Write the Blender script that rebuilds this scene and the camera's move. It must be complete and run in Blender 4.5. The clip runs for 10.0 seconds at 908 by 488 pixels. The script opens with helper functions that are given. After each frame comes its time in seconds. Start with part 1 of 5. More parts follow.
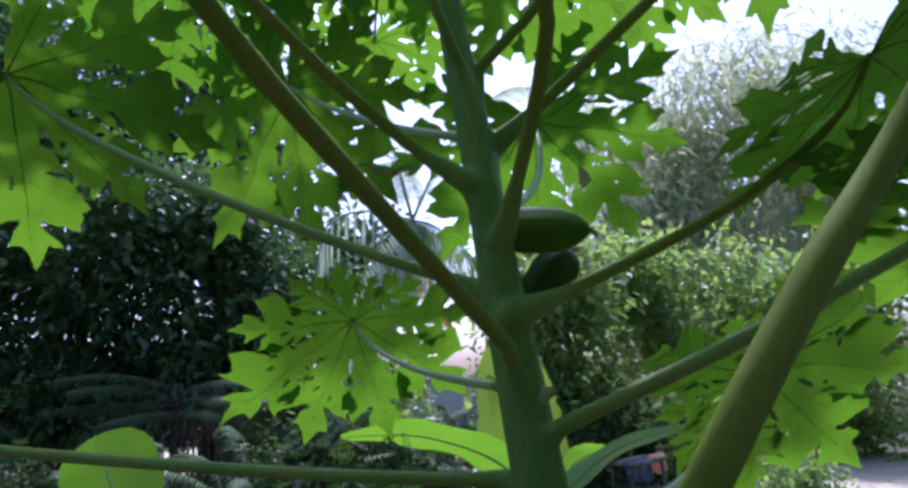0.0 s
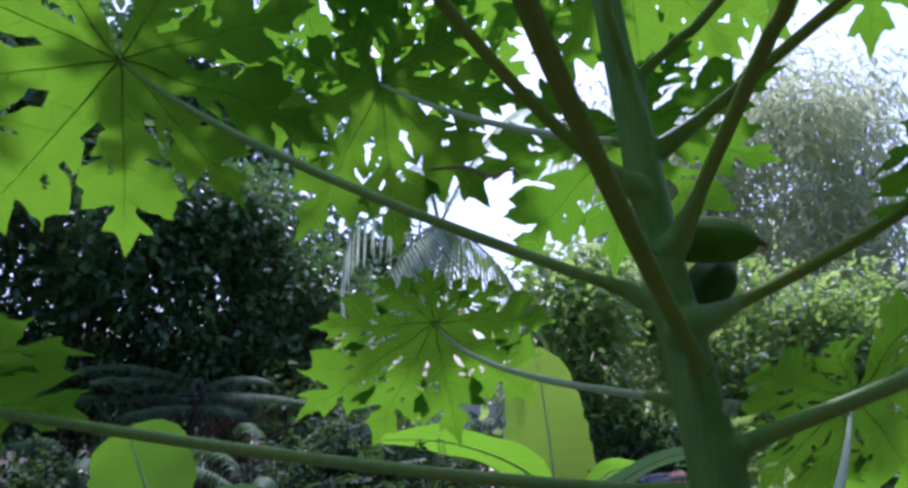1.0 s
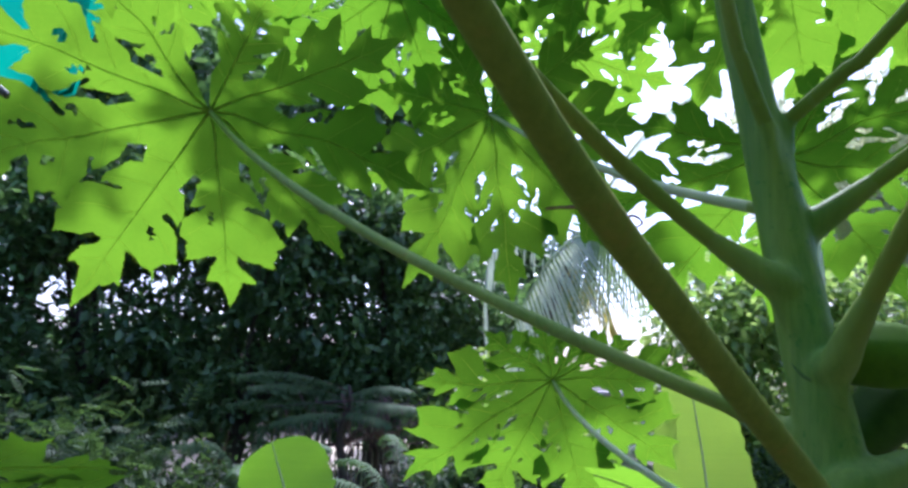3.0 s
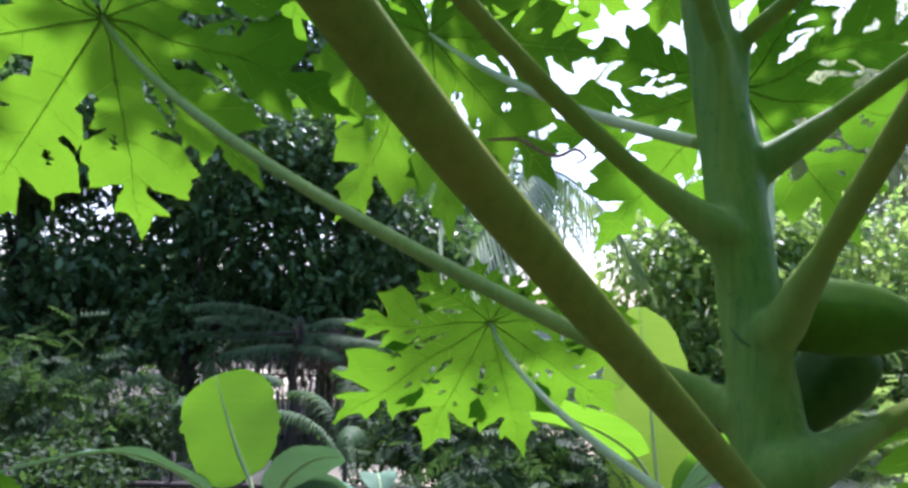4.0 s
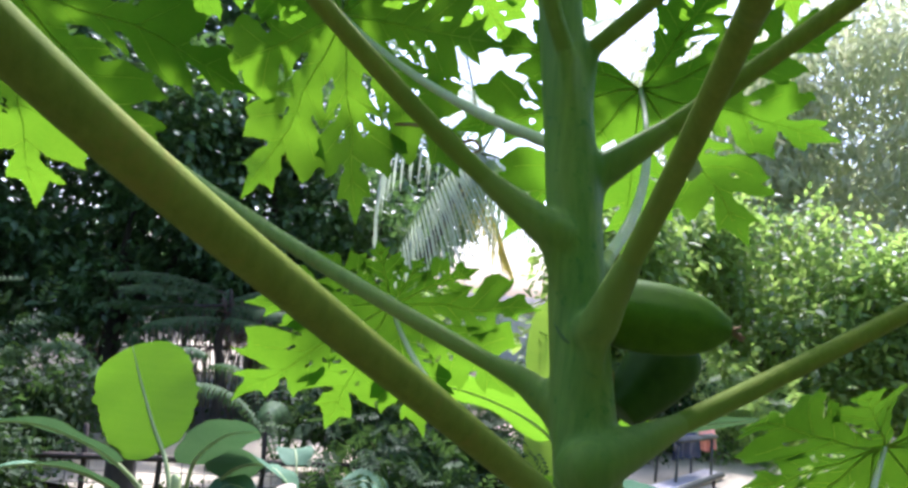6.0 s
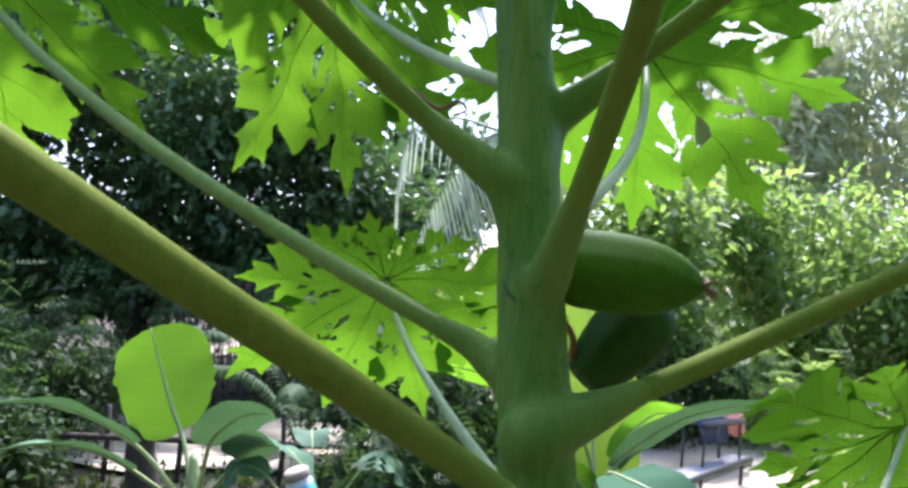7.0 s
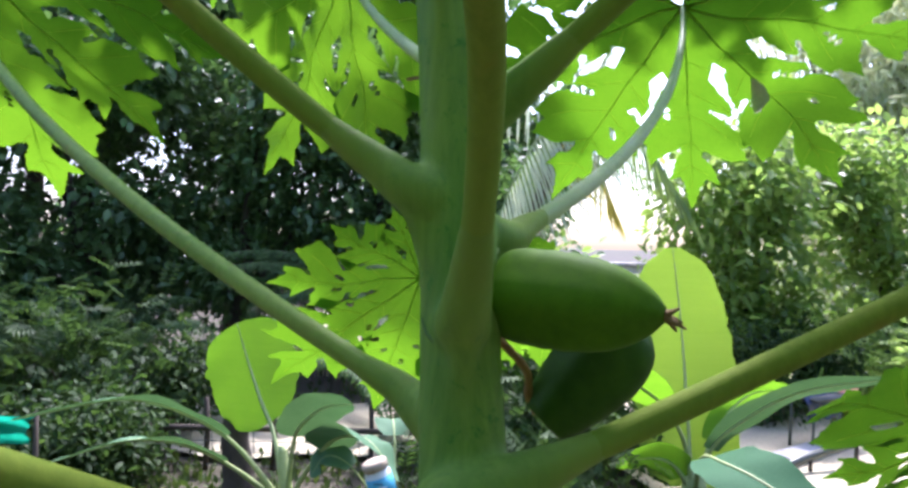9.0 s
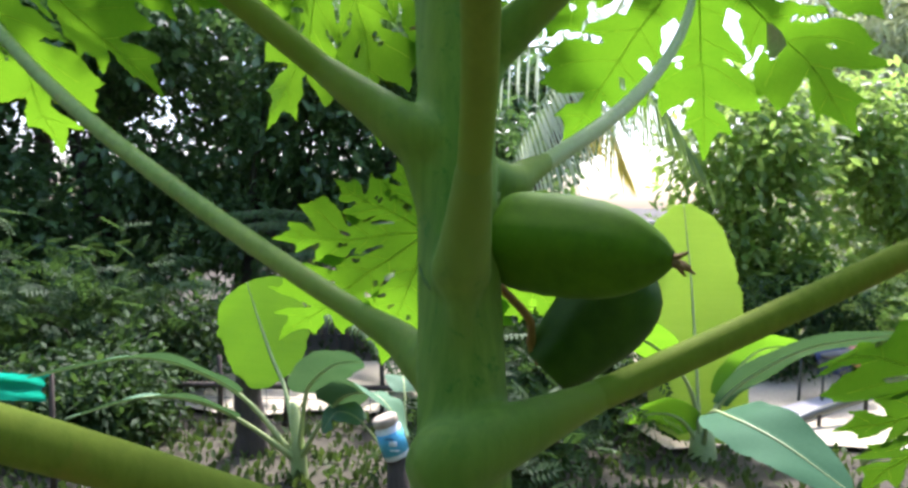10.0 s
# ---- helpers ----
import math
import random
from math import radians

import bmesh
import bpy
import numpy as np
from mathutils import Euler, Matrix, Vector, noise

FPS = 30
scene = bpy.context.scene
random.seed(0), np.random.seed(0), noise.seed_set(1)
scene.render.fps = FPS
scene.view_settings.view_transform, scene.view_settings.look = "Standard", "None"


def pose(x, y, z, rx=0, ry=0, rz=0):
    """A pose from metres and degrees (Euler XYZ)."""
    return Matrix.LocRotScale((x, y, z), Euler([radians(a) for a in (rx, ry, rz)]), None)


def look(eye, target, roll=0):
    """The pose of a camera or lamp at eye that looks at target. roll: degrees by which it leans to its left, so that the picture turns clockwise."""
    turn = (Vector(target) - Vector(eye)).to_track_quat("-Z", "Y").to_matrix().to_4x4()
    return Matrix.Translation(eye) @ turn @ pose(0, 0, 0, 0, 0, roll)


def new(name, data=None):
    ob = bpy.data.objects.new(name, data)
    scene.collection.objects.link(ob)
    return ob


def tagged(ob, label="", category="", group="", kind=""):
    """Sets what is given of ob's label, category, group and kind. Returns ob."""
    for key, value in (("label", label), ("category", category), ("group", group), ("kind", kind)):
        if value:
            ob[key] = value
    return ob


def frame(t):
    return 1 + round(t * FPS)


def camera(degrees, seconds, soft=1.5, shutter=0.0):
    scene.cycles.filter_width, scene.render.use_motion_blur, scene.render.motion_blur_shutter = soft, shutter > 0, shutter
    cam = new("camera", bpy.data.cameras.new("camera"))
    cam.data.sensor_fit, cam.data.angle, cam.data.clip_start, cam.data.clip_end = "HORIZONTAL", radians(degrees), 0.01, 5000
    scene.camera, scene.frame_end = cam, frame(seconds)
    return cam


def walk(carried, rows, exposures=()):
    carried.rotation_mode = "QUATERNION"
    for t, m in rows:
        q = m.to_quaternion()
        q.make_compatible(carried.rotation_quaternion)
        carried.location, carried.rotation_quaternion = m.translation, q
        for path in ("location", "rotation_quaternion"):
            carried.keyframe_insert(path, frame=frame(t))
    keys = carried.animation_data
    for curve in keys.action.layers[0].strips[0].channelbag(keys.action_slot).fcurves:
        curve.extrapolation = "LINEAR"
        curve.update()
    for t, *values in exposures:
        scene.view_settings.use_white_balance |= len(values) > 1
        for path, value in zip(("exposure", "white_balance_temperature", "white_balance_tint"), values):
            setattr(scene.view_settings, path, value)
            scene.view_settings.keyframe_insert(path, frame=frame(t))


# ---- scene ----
from mathutils.geometry import delaunay_2d_cdt

cam = camera(64.9, 10.0, soft=2.9)
PATH = [
    (0, (-0.046, -0.929, 1.219), (0.421, 0.983, 1.572), -3.0),
    (0.5, (-0.137, -0.933, 1.232), (0.299, 0.987, 1.587), -1.5),
    (1, (-0.254, -0.864, 1.22), (0.204, 1.047, 1.594), -0.2),
    (1.5, (-0.33, -0.796, 1.262), (-0.03, 1.136, 1.682), 0.3),
    (2, (-0.288, -0.749, 1.322), (-0.15, 1.199, 1.754), 1.9),
    (3.5, (-0.087, -0.669, 1.382), (-0.065, 1.312, 1.657), 1.5),
    (4, (-0.068, -0.605, 1.399), (0.076, 1.382, 1.574), 2.3),
    (4.5, (-0.024, -0.629, 1.426), (0.299, 1.341, 1.553), 4.5),
    (5, (-0.023, -0.648, 1.445), (0.279, 1.326, 1.552), 5.0),
    (6.5, (0.058, -0.612, 1.398), (0.347, 1.363, 1.529), 4.1),
    (7, (0.105, -0.579, 1.394), (0.324, 1.407, 1.474), 4.3),
    (7.5, (0.159, -0.546, 1.416), (0.3, 1.448, 1.487), 3.4),
    (8, (0.185, -0.53, 1.414), (0.279, 1.467, 1.485), 2.3),
    (8.5, (0.221, -0.51, 1.434), (0.247, 1.49, 1.488), 1.5),
    (9, (0.237, -0.497, 1.439), (0.188, 1.502, 1.439), 1.2),
    (9.5, (0.244, -0.485, 1.429), (0.201, 1.51, 1.307), 1.0),
    (10, (0.244, -0.477, 1.429), (0.169, 1.519, 1.315), 0.8),
]
walk(cam, [(t, look(eye, target, roll)) for t, eye, target, roll in PATH], exposures=((0, 0.74, 5050, 38), (2, 1.05, 4950, 40), (3.5, 1.63, 5250, 33), (5, 1.68, 5450, 30), (8.5, 1.88, 5500, 30), (10, 1.90, 5800, 24)))

# ---- daylight ----
SUN_AZ, SUN_EL = 14.0, 58.0          # degrees to the right of +y, degrees above the horizon
world = bpy.data.worlds.new("sky")
scene.world = world
world.use_nodes = True
wn = world.node_tree.nodes
sky = wn.new("ShaderNodeTexSky")
sky.sky_type = 'NISHITA'
sky.sun_disc = False
sky.sun_elevation = radians(SUN_EL)
sky.sun_rotation = radians(SUN_AZ)
sky.air_density, sky.dust_density, sky.ozone_density = 1.0, 3.0, 1.0
wn["Background"].inputs["Strength"].default_value = 0.15
world.node_tree.links.new(sky.outputs[0], wn["Background"].inputs["Color"])
sun_data = bpy.data.lights.new("sun", 'SUN')
sun_data.energy, sun_data.angle, sun_data.color = 2.9, radians(4.0), (1.0, 0.95, 0.86)
sun = new("sun", sun_data)
sun.matrix_world = look((0, 0, 20), (-math.sin(radians(SUN_AZ)) * 20, -math.cos(radians(SUN_AZ)) * 20, 20 - 20 * math.tan(radians(SUN_EL))))

# ---- materials ----


def ramp(nt, a, b, fac, lo=0.3, hi=0.7):
    r = nt.nodes.new("ShaderNodeValToRGB")
    r.color_ramp.elements[0].position, r.color_ramp.elements[1].position = lo, hi
    r.color_ramp.elements[0].color, r.color_ramp.elements[1].color = (*a, 1), (*b, 1)
    nt.links.new(fac, r.inputs[0])
    return r.outputs[0]


def noise_tex(nt, scale, detail=4.0, rough=0.6, stretch=None):
    n = nt.nodes.new("ShaderNodeTexNoise")
    n.inputs["Scale"].default_value, n.inputs["Detail"].default_value, n.inputs["Roughness"].default_value = scale, detail, rough
    c = nt.nodes.new("ShaderNodeTexCoord")
    if stretch:
        m = nt.nodes.new("ShaderNodeMapping")
        m.inputs["Scale"].default_value = stretch
        nt.links.new(c.outputs["Object"], m.inputs[0])
        nt.links.new(m.outputs[0], n.inputs["Vector"])
    else:
        nt.links.new(c.outputs["Object"], n.inputs["Vector"])
    return n.outputs["Fac"]


def mixcol(nt, a, b, fac):
    m = nt.nodes.new("ShaderNodeMix")
    m.data_type = 'RGBA'
    for sock, v in ((m.inputs["Factor"], fac), (m.inputs["A"], a), (m.inputs["B"], b)):
        if isinstance(v, (int, float)):
            sock.default_value = v
        elif isinstance(v, tuple):
            sock.default_value = (*v, 1)
        else:
            nt.links.new(v, sock)
    return m.outputs["Result"]


def solid(name, a, b, rough=0.7, scale=12.0, fine=90.0, bump=0.2, metal=0.0, stretch=None, c=None, spec=0.5, young=None):
    """A surface whose colour wanders between a and b at a broad and a fine scale, with fine relief."""
    m = bpy.data.materials.new(name)
    m.use_nodes = True
    nt = m.node_tree
    p = nt.nodes["Principled BSDF"]
    broad, grain = noise_tex(nt, scale, 3, 0.6, stretch), noise_tex(nt, fine, 6, 0.7, stretch)
    col = ramp(nt, a, b, broad)
    col = mixcol(nt, col, ramp(nt, tuple(v * 0.6 for v in a), tuple(min(1, v * 1.25) for v in b), grain), 0.35)
    if c:
        col = mixcol(nt, col, c, ramp(nt, (0, 0, 0), (1, 1, 1), noise_tex(nt, scale * 3.1, 5, 0.7), 0.58, 0.68))
    if young:                                # towards a stalk's foot it takes the trunk's green
        at = nt.nodes.new("ShaderNodeAttribute")
        at.attribute_name = "foot"
        col = mixcol(nt, col, ramp(nt, young[0], young[1], broad), at.outputs["Fac"])
    nt.links.new(col, p.inputs["Base Color"])
    p.inputs["Roughness"].default_value, p.inputs["Metallic"].default_value = rough, metal
    p.inputs["Specular IOR Level"].default_value = spec
    b_ = nt.nodes.new("ShaderNodeBump")
    b_.inputs["Strength"].default_value, b_.inputs["Distance"].default_value = bump, 0.004
    nt.links.new(grain, b_.inputs["Height"])
    nt.links.new(b_.outputs[0], p.inputs["Normal"])
    return m


def foliage(name, a, b, through_a, through_b, share=0.5, rough=0.45, scale=5.0, spots=None, spec=0.3, stretch=None):
    """A leaf: reflects a to b and lets through a yellower light; varies over the blade and from leaf to leaf."""
    m = bpy.data.materials.new(name)
    m.use_nodes = True
    nt = m.node_tree
    p, out = nt.nodes["Principled BSDF"], nt.nodes["Material Output"]
    geo = nt.nodes.new("ShaderNodeNewGeometry")
    add = nt.nodes.new("ShaderNodeMath")
    add.operation = 'MULTIPLY_ADD'
    add.inputs[1].default_value, add.inputs[2].default_value = 0.45, 0.0
    nt.links.new(geo.outputs["Random Per Island"], add.inputs[0])
    add2 = nt.nodes.new("ShaderNodeMath")
    add2.operation = 'MULTIPLY_ADD'
    add2.inputs[1].default_value = 0.6
    nt.links.new(noise_tex(nt, scale, 4, 0.6, stretch), add2.inputs[0])
    nt.links.new(add.outputs[0], add2.inputs[2])
    fac = add2.outputs[0]
    grain = noise_tex(nt, scale * 22, 4, 0.7)
    front = mixcol(nt, ramp(nt, a, b, fac, 0.2, 0.8), ramp(nt, a, b, grain), 0.3)
    back = mixcol(nt, ramp(nt, through_a, through_b, fac, 0.2, 0.8), ramp(nt, through_a, through_b, grain), 0.3)
    if spots:
        sp = ramp(nt, (0, 0, 0), (1, 1, 1), noise_tex(nt, scale * 4.3, 3, 0.5), 0.66, 0.72)
        front, back = mixcol(nt, front, spots, sp), mixcol(nt, back, spots, sp)
    nt.links.new(front, p.inputs["Base Color"])
    p.inputs["Roughness"].default_value = rough
    p.inputs["Specular IOR Level"].default_value = spec
    tr = nt.nodes.new("ShaderNodeBsdfTranslucent")
    nt.links.new(back, tr.inputs["Color"])
    mix = nt.nodes.new("ShaderNodeMixShader")
    mix.inputs[0].default_value = share
    nt.links.new(p.outputs[0], mix.inputs[1])
    nt.links.new(tr.outputs[0], mix.inputs[2])
    nt.links.new(mix.outputs[0], out.inputs["Surface"])
    bmp = nt.nodes.new("ShaderNodeBump")
    bmp.inputs["Strength"].default_value, bmp.inputs["Distance"].default_value = 0.25, 0.002
    nt.links.new(grain, bmp.inputs["Height"])
    nt.links.new(bmp.outputs[0], p.inputs["Normal"])
    return m


M_PAPAYA = foliage("papaya_leaf", (0.04, 0.12, 0.008), (0.07, 0.175, 0.012), (0.075, 0.21, 0.004), (0.16, 0.335, 0.008), 0.54, 0.55, 6.0, spec=0.12)
M_VEIN = foliage("leaf_vein", (0.20, 0.32, 0.06), (0.26, 0.38, 0.09), (0.46, 0.64, 0.06), (0.56, 0.72, 0.1), 0.7, 0.5, 8.0)
M_STALK = solid("leaf_stalk", (0.165, 0.285, 0.055), (0.265, 0.36, 0.085), 0.55, 7, 160, 0.08, stretch=(1, 1, 0.4), c=(0.28, 0.28, 0.07), spec=0.25, young=((0.14, 0.235, 0.03), (0.22, 0.30, 0.05)))
M_STALK_PALE = solid("leaf_stalk_pale", (0.38, 0.47, 0.25), (0.52, 0.56, 0.34), 0.55, 8, 160, 0.08, spec=0.3, young=((0.30, 0.40, 0.17), (0.42, 0.48, 0.25)))
TRUNK_BASE = Vector((0.26, -0.36, 0.0))
TRUNK_LINE = ((0.8, 0.252, -0.19), (1.1, 0.243, -0.10), (1.35, 0.232, -0.03), (1.55, 0.222, 0.012), (1.72, 0.205, 0.035), (1.95, 0.18, 0.05), (2.2, 0.16, 0.06))


def stalk_bases(m):
    """The swollen bases turn from the trunk's green to the stalks' olive with their distance from the trunk's middle line."""
    nt = m.node_tree
    p = nt.nodes["Principled BSDF"]
    was = p.inputs["Base Color"].links[0].from_socket
    co = nt.nodes.new("ShaderNodeTexCoord")
    sep = nt.nodes.new("ShaderNodeSeparateXYZ")
    nt.links.new(co.outputs["Object"], sep.inputs[0])
    h = nt.nodes.new("ShaderNodeMapRange")
    h.inputs["From Min"].default_value, h.inputs["From Max"].default_value = 0.8, 2.2
    nt.links.new(sep.outputs["Z"], h.inputs["Value"])
    line = nt.nodes.new("ShaderNodeValToRGB")
    while len(line.color_ramp.elements) < len(TRUNK_LINE):
        line.color_ramp.elements.new(0.5)
    for e, (z, x, y) in zip(line.color_ramp.elements, TRUNK_LINE):
        e.position = (z - 0.8) / 1.4
        e.color = (x - TRUNK_BASE.x + 0.5, y - TRUNK_BASE.y, 0, 1)
    nt.links.new(h.outputs[0], line.inputs[0])
    axis = nt.nodes.new("ShaderNodeSeparateColor")
    nt.links.new(line.outputs[0], axis.inputs[0])
    flat = nt.nodes.new("ShaderNodeCombineXYZ")
    for out, mid, to in (("X", "Red", "X"), ("Y", "Green", "Y")):
        sub = nt.nodes.new("ShaderNodeMath")
        sub.operation = 'SUBTRACT'
        nt.links.new(sep.outputs[out], sub.inputs[0])
        nt.links.new(axis.outputs[mid], sub.inputs[1])
        if to == "X":
            half = nt.nodes.new("ShaderNodeMath")
            half.operation = 'ADD'
            half.inputs[1].default_value = 0.5
            nt.links.new(sub.outputs[0], half.inputs[0])
            sub = half
        nt.links.new(sub.outputs[0], flat.inputs[to])
    far = nt.nodes.new("ShaderNodeVectorMath")
    far.operation = 'LENGTH'
    nt.links.new(flat.outputs[0], far.inputs[0])
    blend = nt.nodes.new("ShaderNodeMapRange")
    blend.inputs["From Min"].default_value, blend.inputs["From Max"].default_value = 0.026, 0.075
    nt.links.new(far.outputs["Value"], blend.inputs["Value"])
    nt.links.new(mixcol(nt, was, ramp(nt, (0.14, 0.235, 0.03), (0.22, 0.30, 0.05), noise_tex(nt, 7, 3, 0.6)), blend.outputs[0]), p.inputs["Base Color"])
    return m


M_TRUNK = solid("green_trunk", (0.042, 0.175, 0.024), (0.21, 0.315, 0.055), 0.6, 24, 140, 0.12, stretch=(1, 1, 0.05), c=(0.06, 0.19, 0.03), spec=0.25)
stalk_bases(M_TRUNK)
M_FRUIT = solid("papaya_skin", (0.050, 0.140, 0.003), (0.088, 0.185, 0.005), 0.6, 9, 70, 0.06, spec=0.12)
# the same skin darkened: the lower fruit's shade is put into its colour
M_FRUIT_SHADED = solid("papaya_skin_shaded", (0.022, 0.075, 0.006), (0.05, 0.11, 0.010), 0.55, 9, 70, 0.06, spec=0.15)
M_STEM = solid("dried_fruit_stem", (0.24, 0.11, 0.03), (0.40, 0.22, 0.06), 0.8, 40, 200, 0.3)
M_OLIVE = solid("olive_leaf_stalk", (0.145, 0.225, 0.025), (0.225, 0.27, 0.038), 0.7, 7, 160, 0.08, stretch=(1, 1, 0.4), c=(0.22, 0.23, 0.035), spec=0.08, young=((0.14, 0.235, 0.03), (0.22, 0.30, 0.05)))
M_SCAR = solid("leaf_scar", (0.06, 0.14, 0.03), (0.10, 0.18, 0.04), 0.8, 60, 300, 0.3)
M_DRY = solid("dried_flower", (0.16, 0.09, 0.04), (0.30, 0.20, 0.10), 0.9, 60, 300, 0.5)
M_BANANA = foliage("banana_leaf", (0.07, 0.16, 0.03), (0.12, 0.22, 0.05), (0.10, 0.285, 0.006), (0.19, 0.395, 0.012), 0.6, 0.45, 6.0, spec=0.15, stretch=(0.25, 0.25, 4.0))
M_BANANA_GREY = foliage("banana_leaf_waxy", (0.065, 0.165, 0.075), (0.135, 0.24, 0.135), (0.06, 0.14, 0.04), (0.10, 0.20, 0.06), 0.25, 0.65, 3.0, spec=0.2)
M_BANANA_PALE = foliage("banana_leaf_pale", (0.10, 0.18, 0.04), (0.15, 0.24, 0.06), (0.30, 0.57, 0.03), (0.45, 0.72, 0.06), 0.6, 0.45, 6.0, spec=0.15, stretch=(0.25, 0.25, 4.0))
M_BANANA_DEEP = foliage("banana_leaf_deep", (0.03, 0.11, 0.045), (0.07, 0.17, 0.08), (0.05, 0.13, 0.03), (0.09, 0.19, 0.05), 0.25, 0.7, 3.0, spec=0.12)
M_MIDRIB = solid("banana_midrib", (0.28, 0.38, 0.12), (0.40, 0.46, 0.20), 0.5, 10, 90, 0.1)
M_DARKLEAF = foliage("dark_broad_leaf", (0.028, 0.072, 0.024), (0.20, 0.33, 0.12), (0.03, 0.09, 0.015), (0.20, 0.36, 0.08), 0.4, 0.38, 1.6, spec=0.5)
# darker than the tree leaves: the shade under the canopy is in the colour
M_LOWLEAF = foliage("low_shaded_leaf", (0.014, 0.038, 0.010), (0.070, 0.125, 0.038), (0.02, 0.06, 0.01), (0.11, 0.20, 0.035), 0.4, 0.6, 2.6, spec=0.25)
M_SHRUB = foliage("glossy_shrub_leaf", (0.06, 0.15, 0.035), (0.24, 0.34, 0.10), (0.18, 0.37, 0.05), (0.44, 0.58, 0.12), 0.57, 0.45, 1.2, spec=0.5)
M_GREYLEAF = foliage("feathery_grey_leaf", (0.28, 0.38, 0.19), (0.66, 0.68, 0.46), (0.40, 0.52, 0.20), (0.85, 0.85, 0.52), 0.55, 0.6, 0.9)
# whitish: the light reflected off the leaflets is put into their colour
M_PALM_SHEEN = foliage("palm_leaflet_sheen", (0.42, 0.50, 0.40), (0.62, 0.68, 0.58), (0.50, 0.62, 0.36), (0.68, 0.76, 0.52), 0.5, 0.35, 2.0, spec=0.5)
M_PALM_GREEN = foliage("palm_leaflet_green", (0.12, 0.20, 0.07), (0.26, 0.34, 0.16), (0.22, 0.38, 0.07), (0.40, 0.54, 0.14), 0.45, 0.35, 2.0, spec=0.5)
M_PALM_DRY = foliage("palm_leaflet_yellow", (0.46, 0.40, 0.10), (0.60, 0.52, 0.16), (0.62, 0.52, 0.08), (0.72, 0.62, 0.14), 0.4, 0.6, 2.0)
M_GRASS = foliage("low_weeds", (0.035, 0.07, 0.015), (0.08, 0.12, 0.03), (0.05, 0.11, 0.015), (0.14, 0.21, 0.03), 0.3, 0.6, 1.0)
M_WOOD = solid("dark_bark", (0.035, 0.028, 0.02), (0.09, 0.07, 0.05), 0.9, 6, 60, 0.8, stretch=(1, 1, 0.3))
M_TIMBER = solid("weathered_timber", (0.10, 0.06, 0.04), (0.20, 0.12, 0.09), 0.85, 5, 60, 0.6)
M_GROUND = solid("garden_soil", (0.034, 0.030, 0.017), (0.075, 0.066, 0.038), 0.95, 0.8, 25, 0.8, c=(0.05, 0.085, 0.025))
M_PAVE = solid("sandy_path", (0.40, 0.35, 0.23), (0.54, 0.48, 0.33), 0.9, 1.5, 40, 0.4)
M_WALL = solid("whitewashed_wall", (0.78, 0.74, 0.72), (0.86, 0.83, 0.81), 0.85, 1.2, 30, 0.3)
M_ROOF = solid("pale_roof_sheet", (0.45, 0.42, 0.40), (0.6, 0.57, 0.54), 0.6, 2, 40, 0.2)
M_NET = foliage("teal_shade_net", (0.0, 0.20, 0.12), (0.01, 0.32, 0.19), (0.0, 0.32, 0.19), (0.02, 0.44, 0.27), 0.5, 0.7, 4.0)
M_BLUE = solid("blue_label", (0.06, 0.34, 0.52), (0.10, 0.44, 0.62), 0.4, 12, 80, 0.05)
M_NAVY = solid("dark_blue_band", (0.01, 0.02, 0.06), (0.02, 0.035, 0.10), 0.4, 12, 80, 0.05)
M_WHITEP = solid("pale_plastic", (0.55, 0.6, 0.62), (0.7, 0.74, 0.76), 0.4, 12, 80, 0.05)
M_CLAY = solid("faded_lid", (0.36, 0.29, 0.21), (0.46, 0.39, 0.29), 0.85, 9, 60, 0.3)
M_PINK = solid("coral_cloth", (0.60, 0.22, 0.16), (0.72, 0.32, 0.24), 0.8, 8, 60, 0.3)
M_STEEL = solid("dark_steel", (0.06, 0.065, 0.055), (0.13, 0.14, 0.12), 0.45, 9, 80, 0.1, 0.6)
M_BLACKP = solid("dark_plastic", (0.015, 0.018, 0.02), (0.03, 0.035, 0.04), 0.5, 9, 80, 0.1)

M_REED = solid("dry_reed", (0.44, 0.37, 0.20), (0.62, 0.54, 0.32), 0.8, 8, 90, 0.3)
M_FERN = foliage("fern_leaflet", (0.032, 0.080, 0.026), (0.085, 0.150, 0.052), (0.05, 0.13, 0.02), (0.13, 0.23, 0.045), 0.35, 0.6, 3.0, spec=0.2)

# ---- mesh helpers ----
ROOT = {}


def thing(name, base, label, category, group="", kind=""):
    ob = new(name)
    ob.location = base
    ob.empty_display_size = 0.1
    ROOT[ob.name] = Vector(base)
    return tagged(ob, label, category, group, kind)


def mesh_of(name, verts, faces, material, smooth=True):
    me = bpy.data.meshes.new(name)
    me.from_pydata([tuple(v) for v in verts], [], faces)
    if smooth:
        me.polygons.foreach_set("use_smooth", [True] * len(me.polygons))
    me.materials.append(material)
    me.update()
    return me


def part(name, geo, material, parent, label="", smooth=True, kind=""):
    """One mesh under a thing or a part; geo is (verts, faces) in world metres."""
    base = ROOT[parent.name]
    verts, faces = geo
    ob = new(name, mesh_of(name, [Vector(v) - base for v in verts], faces, material, smooth))
    ob.parent = parent
    ROOT[ob.name] = base
    return tagged(ob, label, kind=kind)


def solo(name, geo, material, label, category, group="", kind="", smooth=True):
    verts, faces = geo
    ob = new(name, mesh_of(name, verts, faces, material, smooth))
    return tagged(ob, label, category, group, kind)


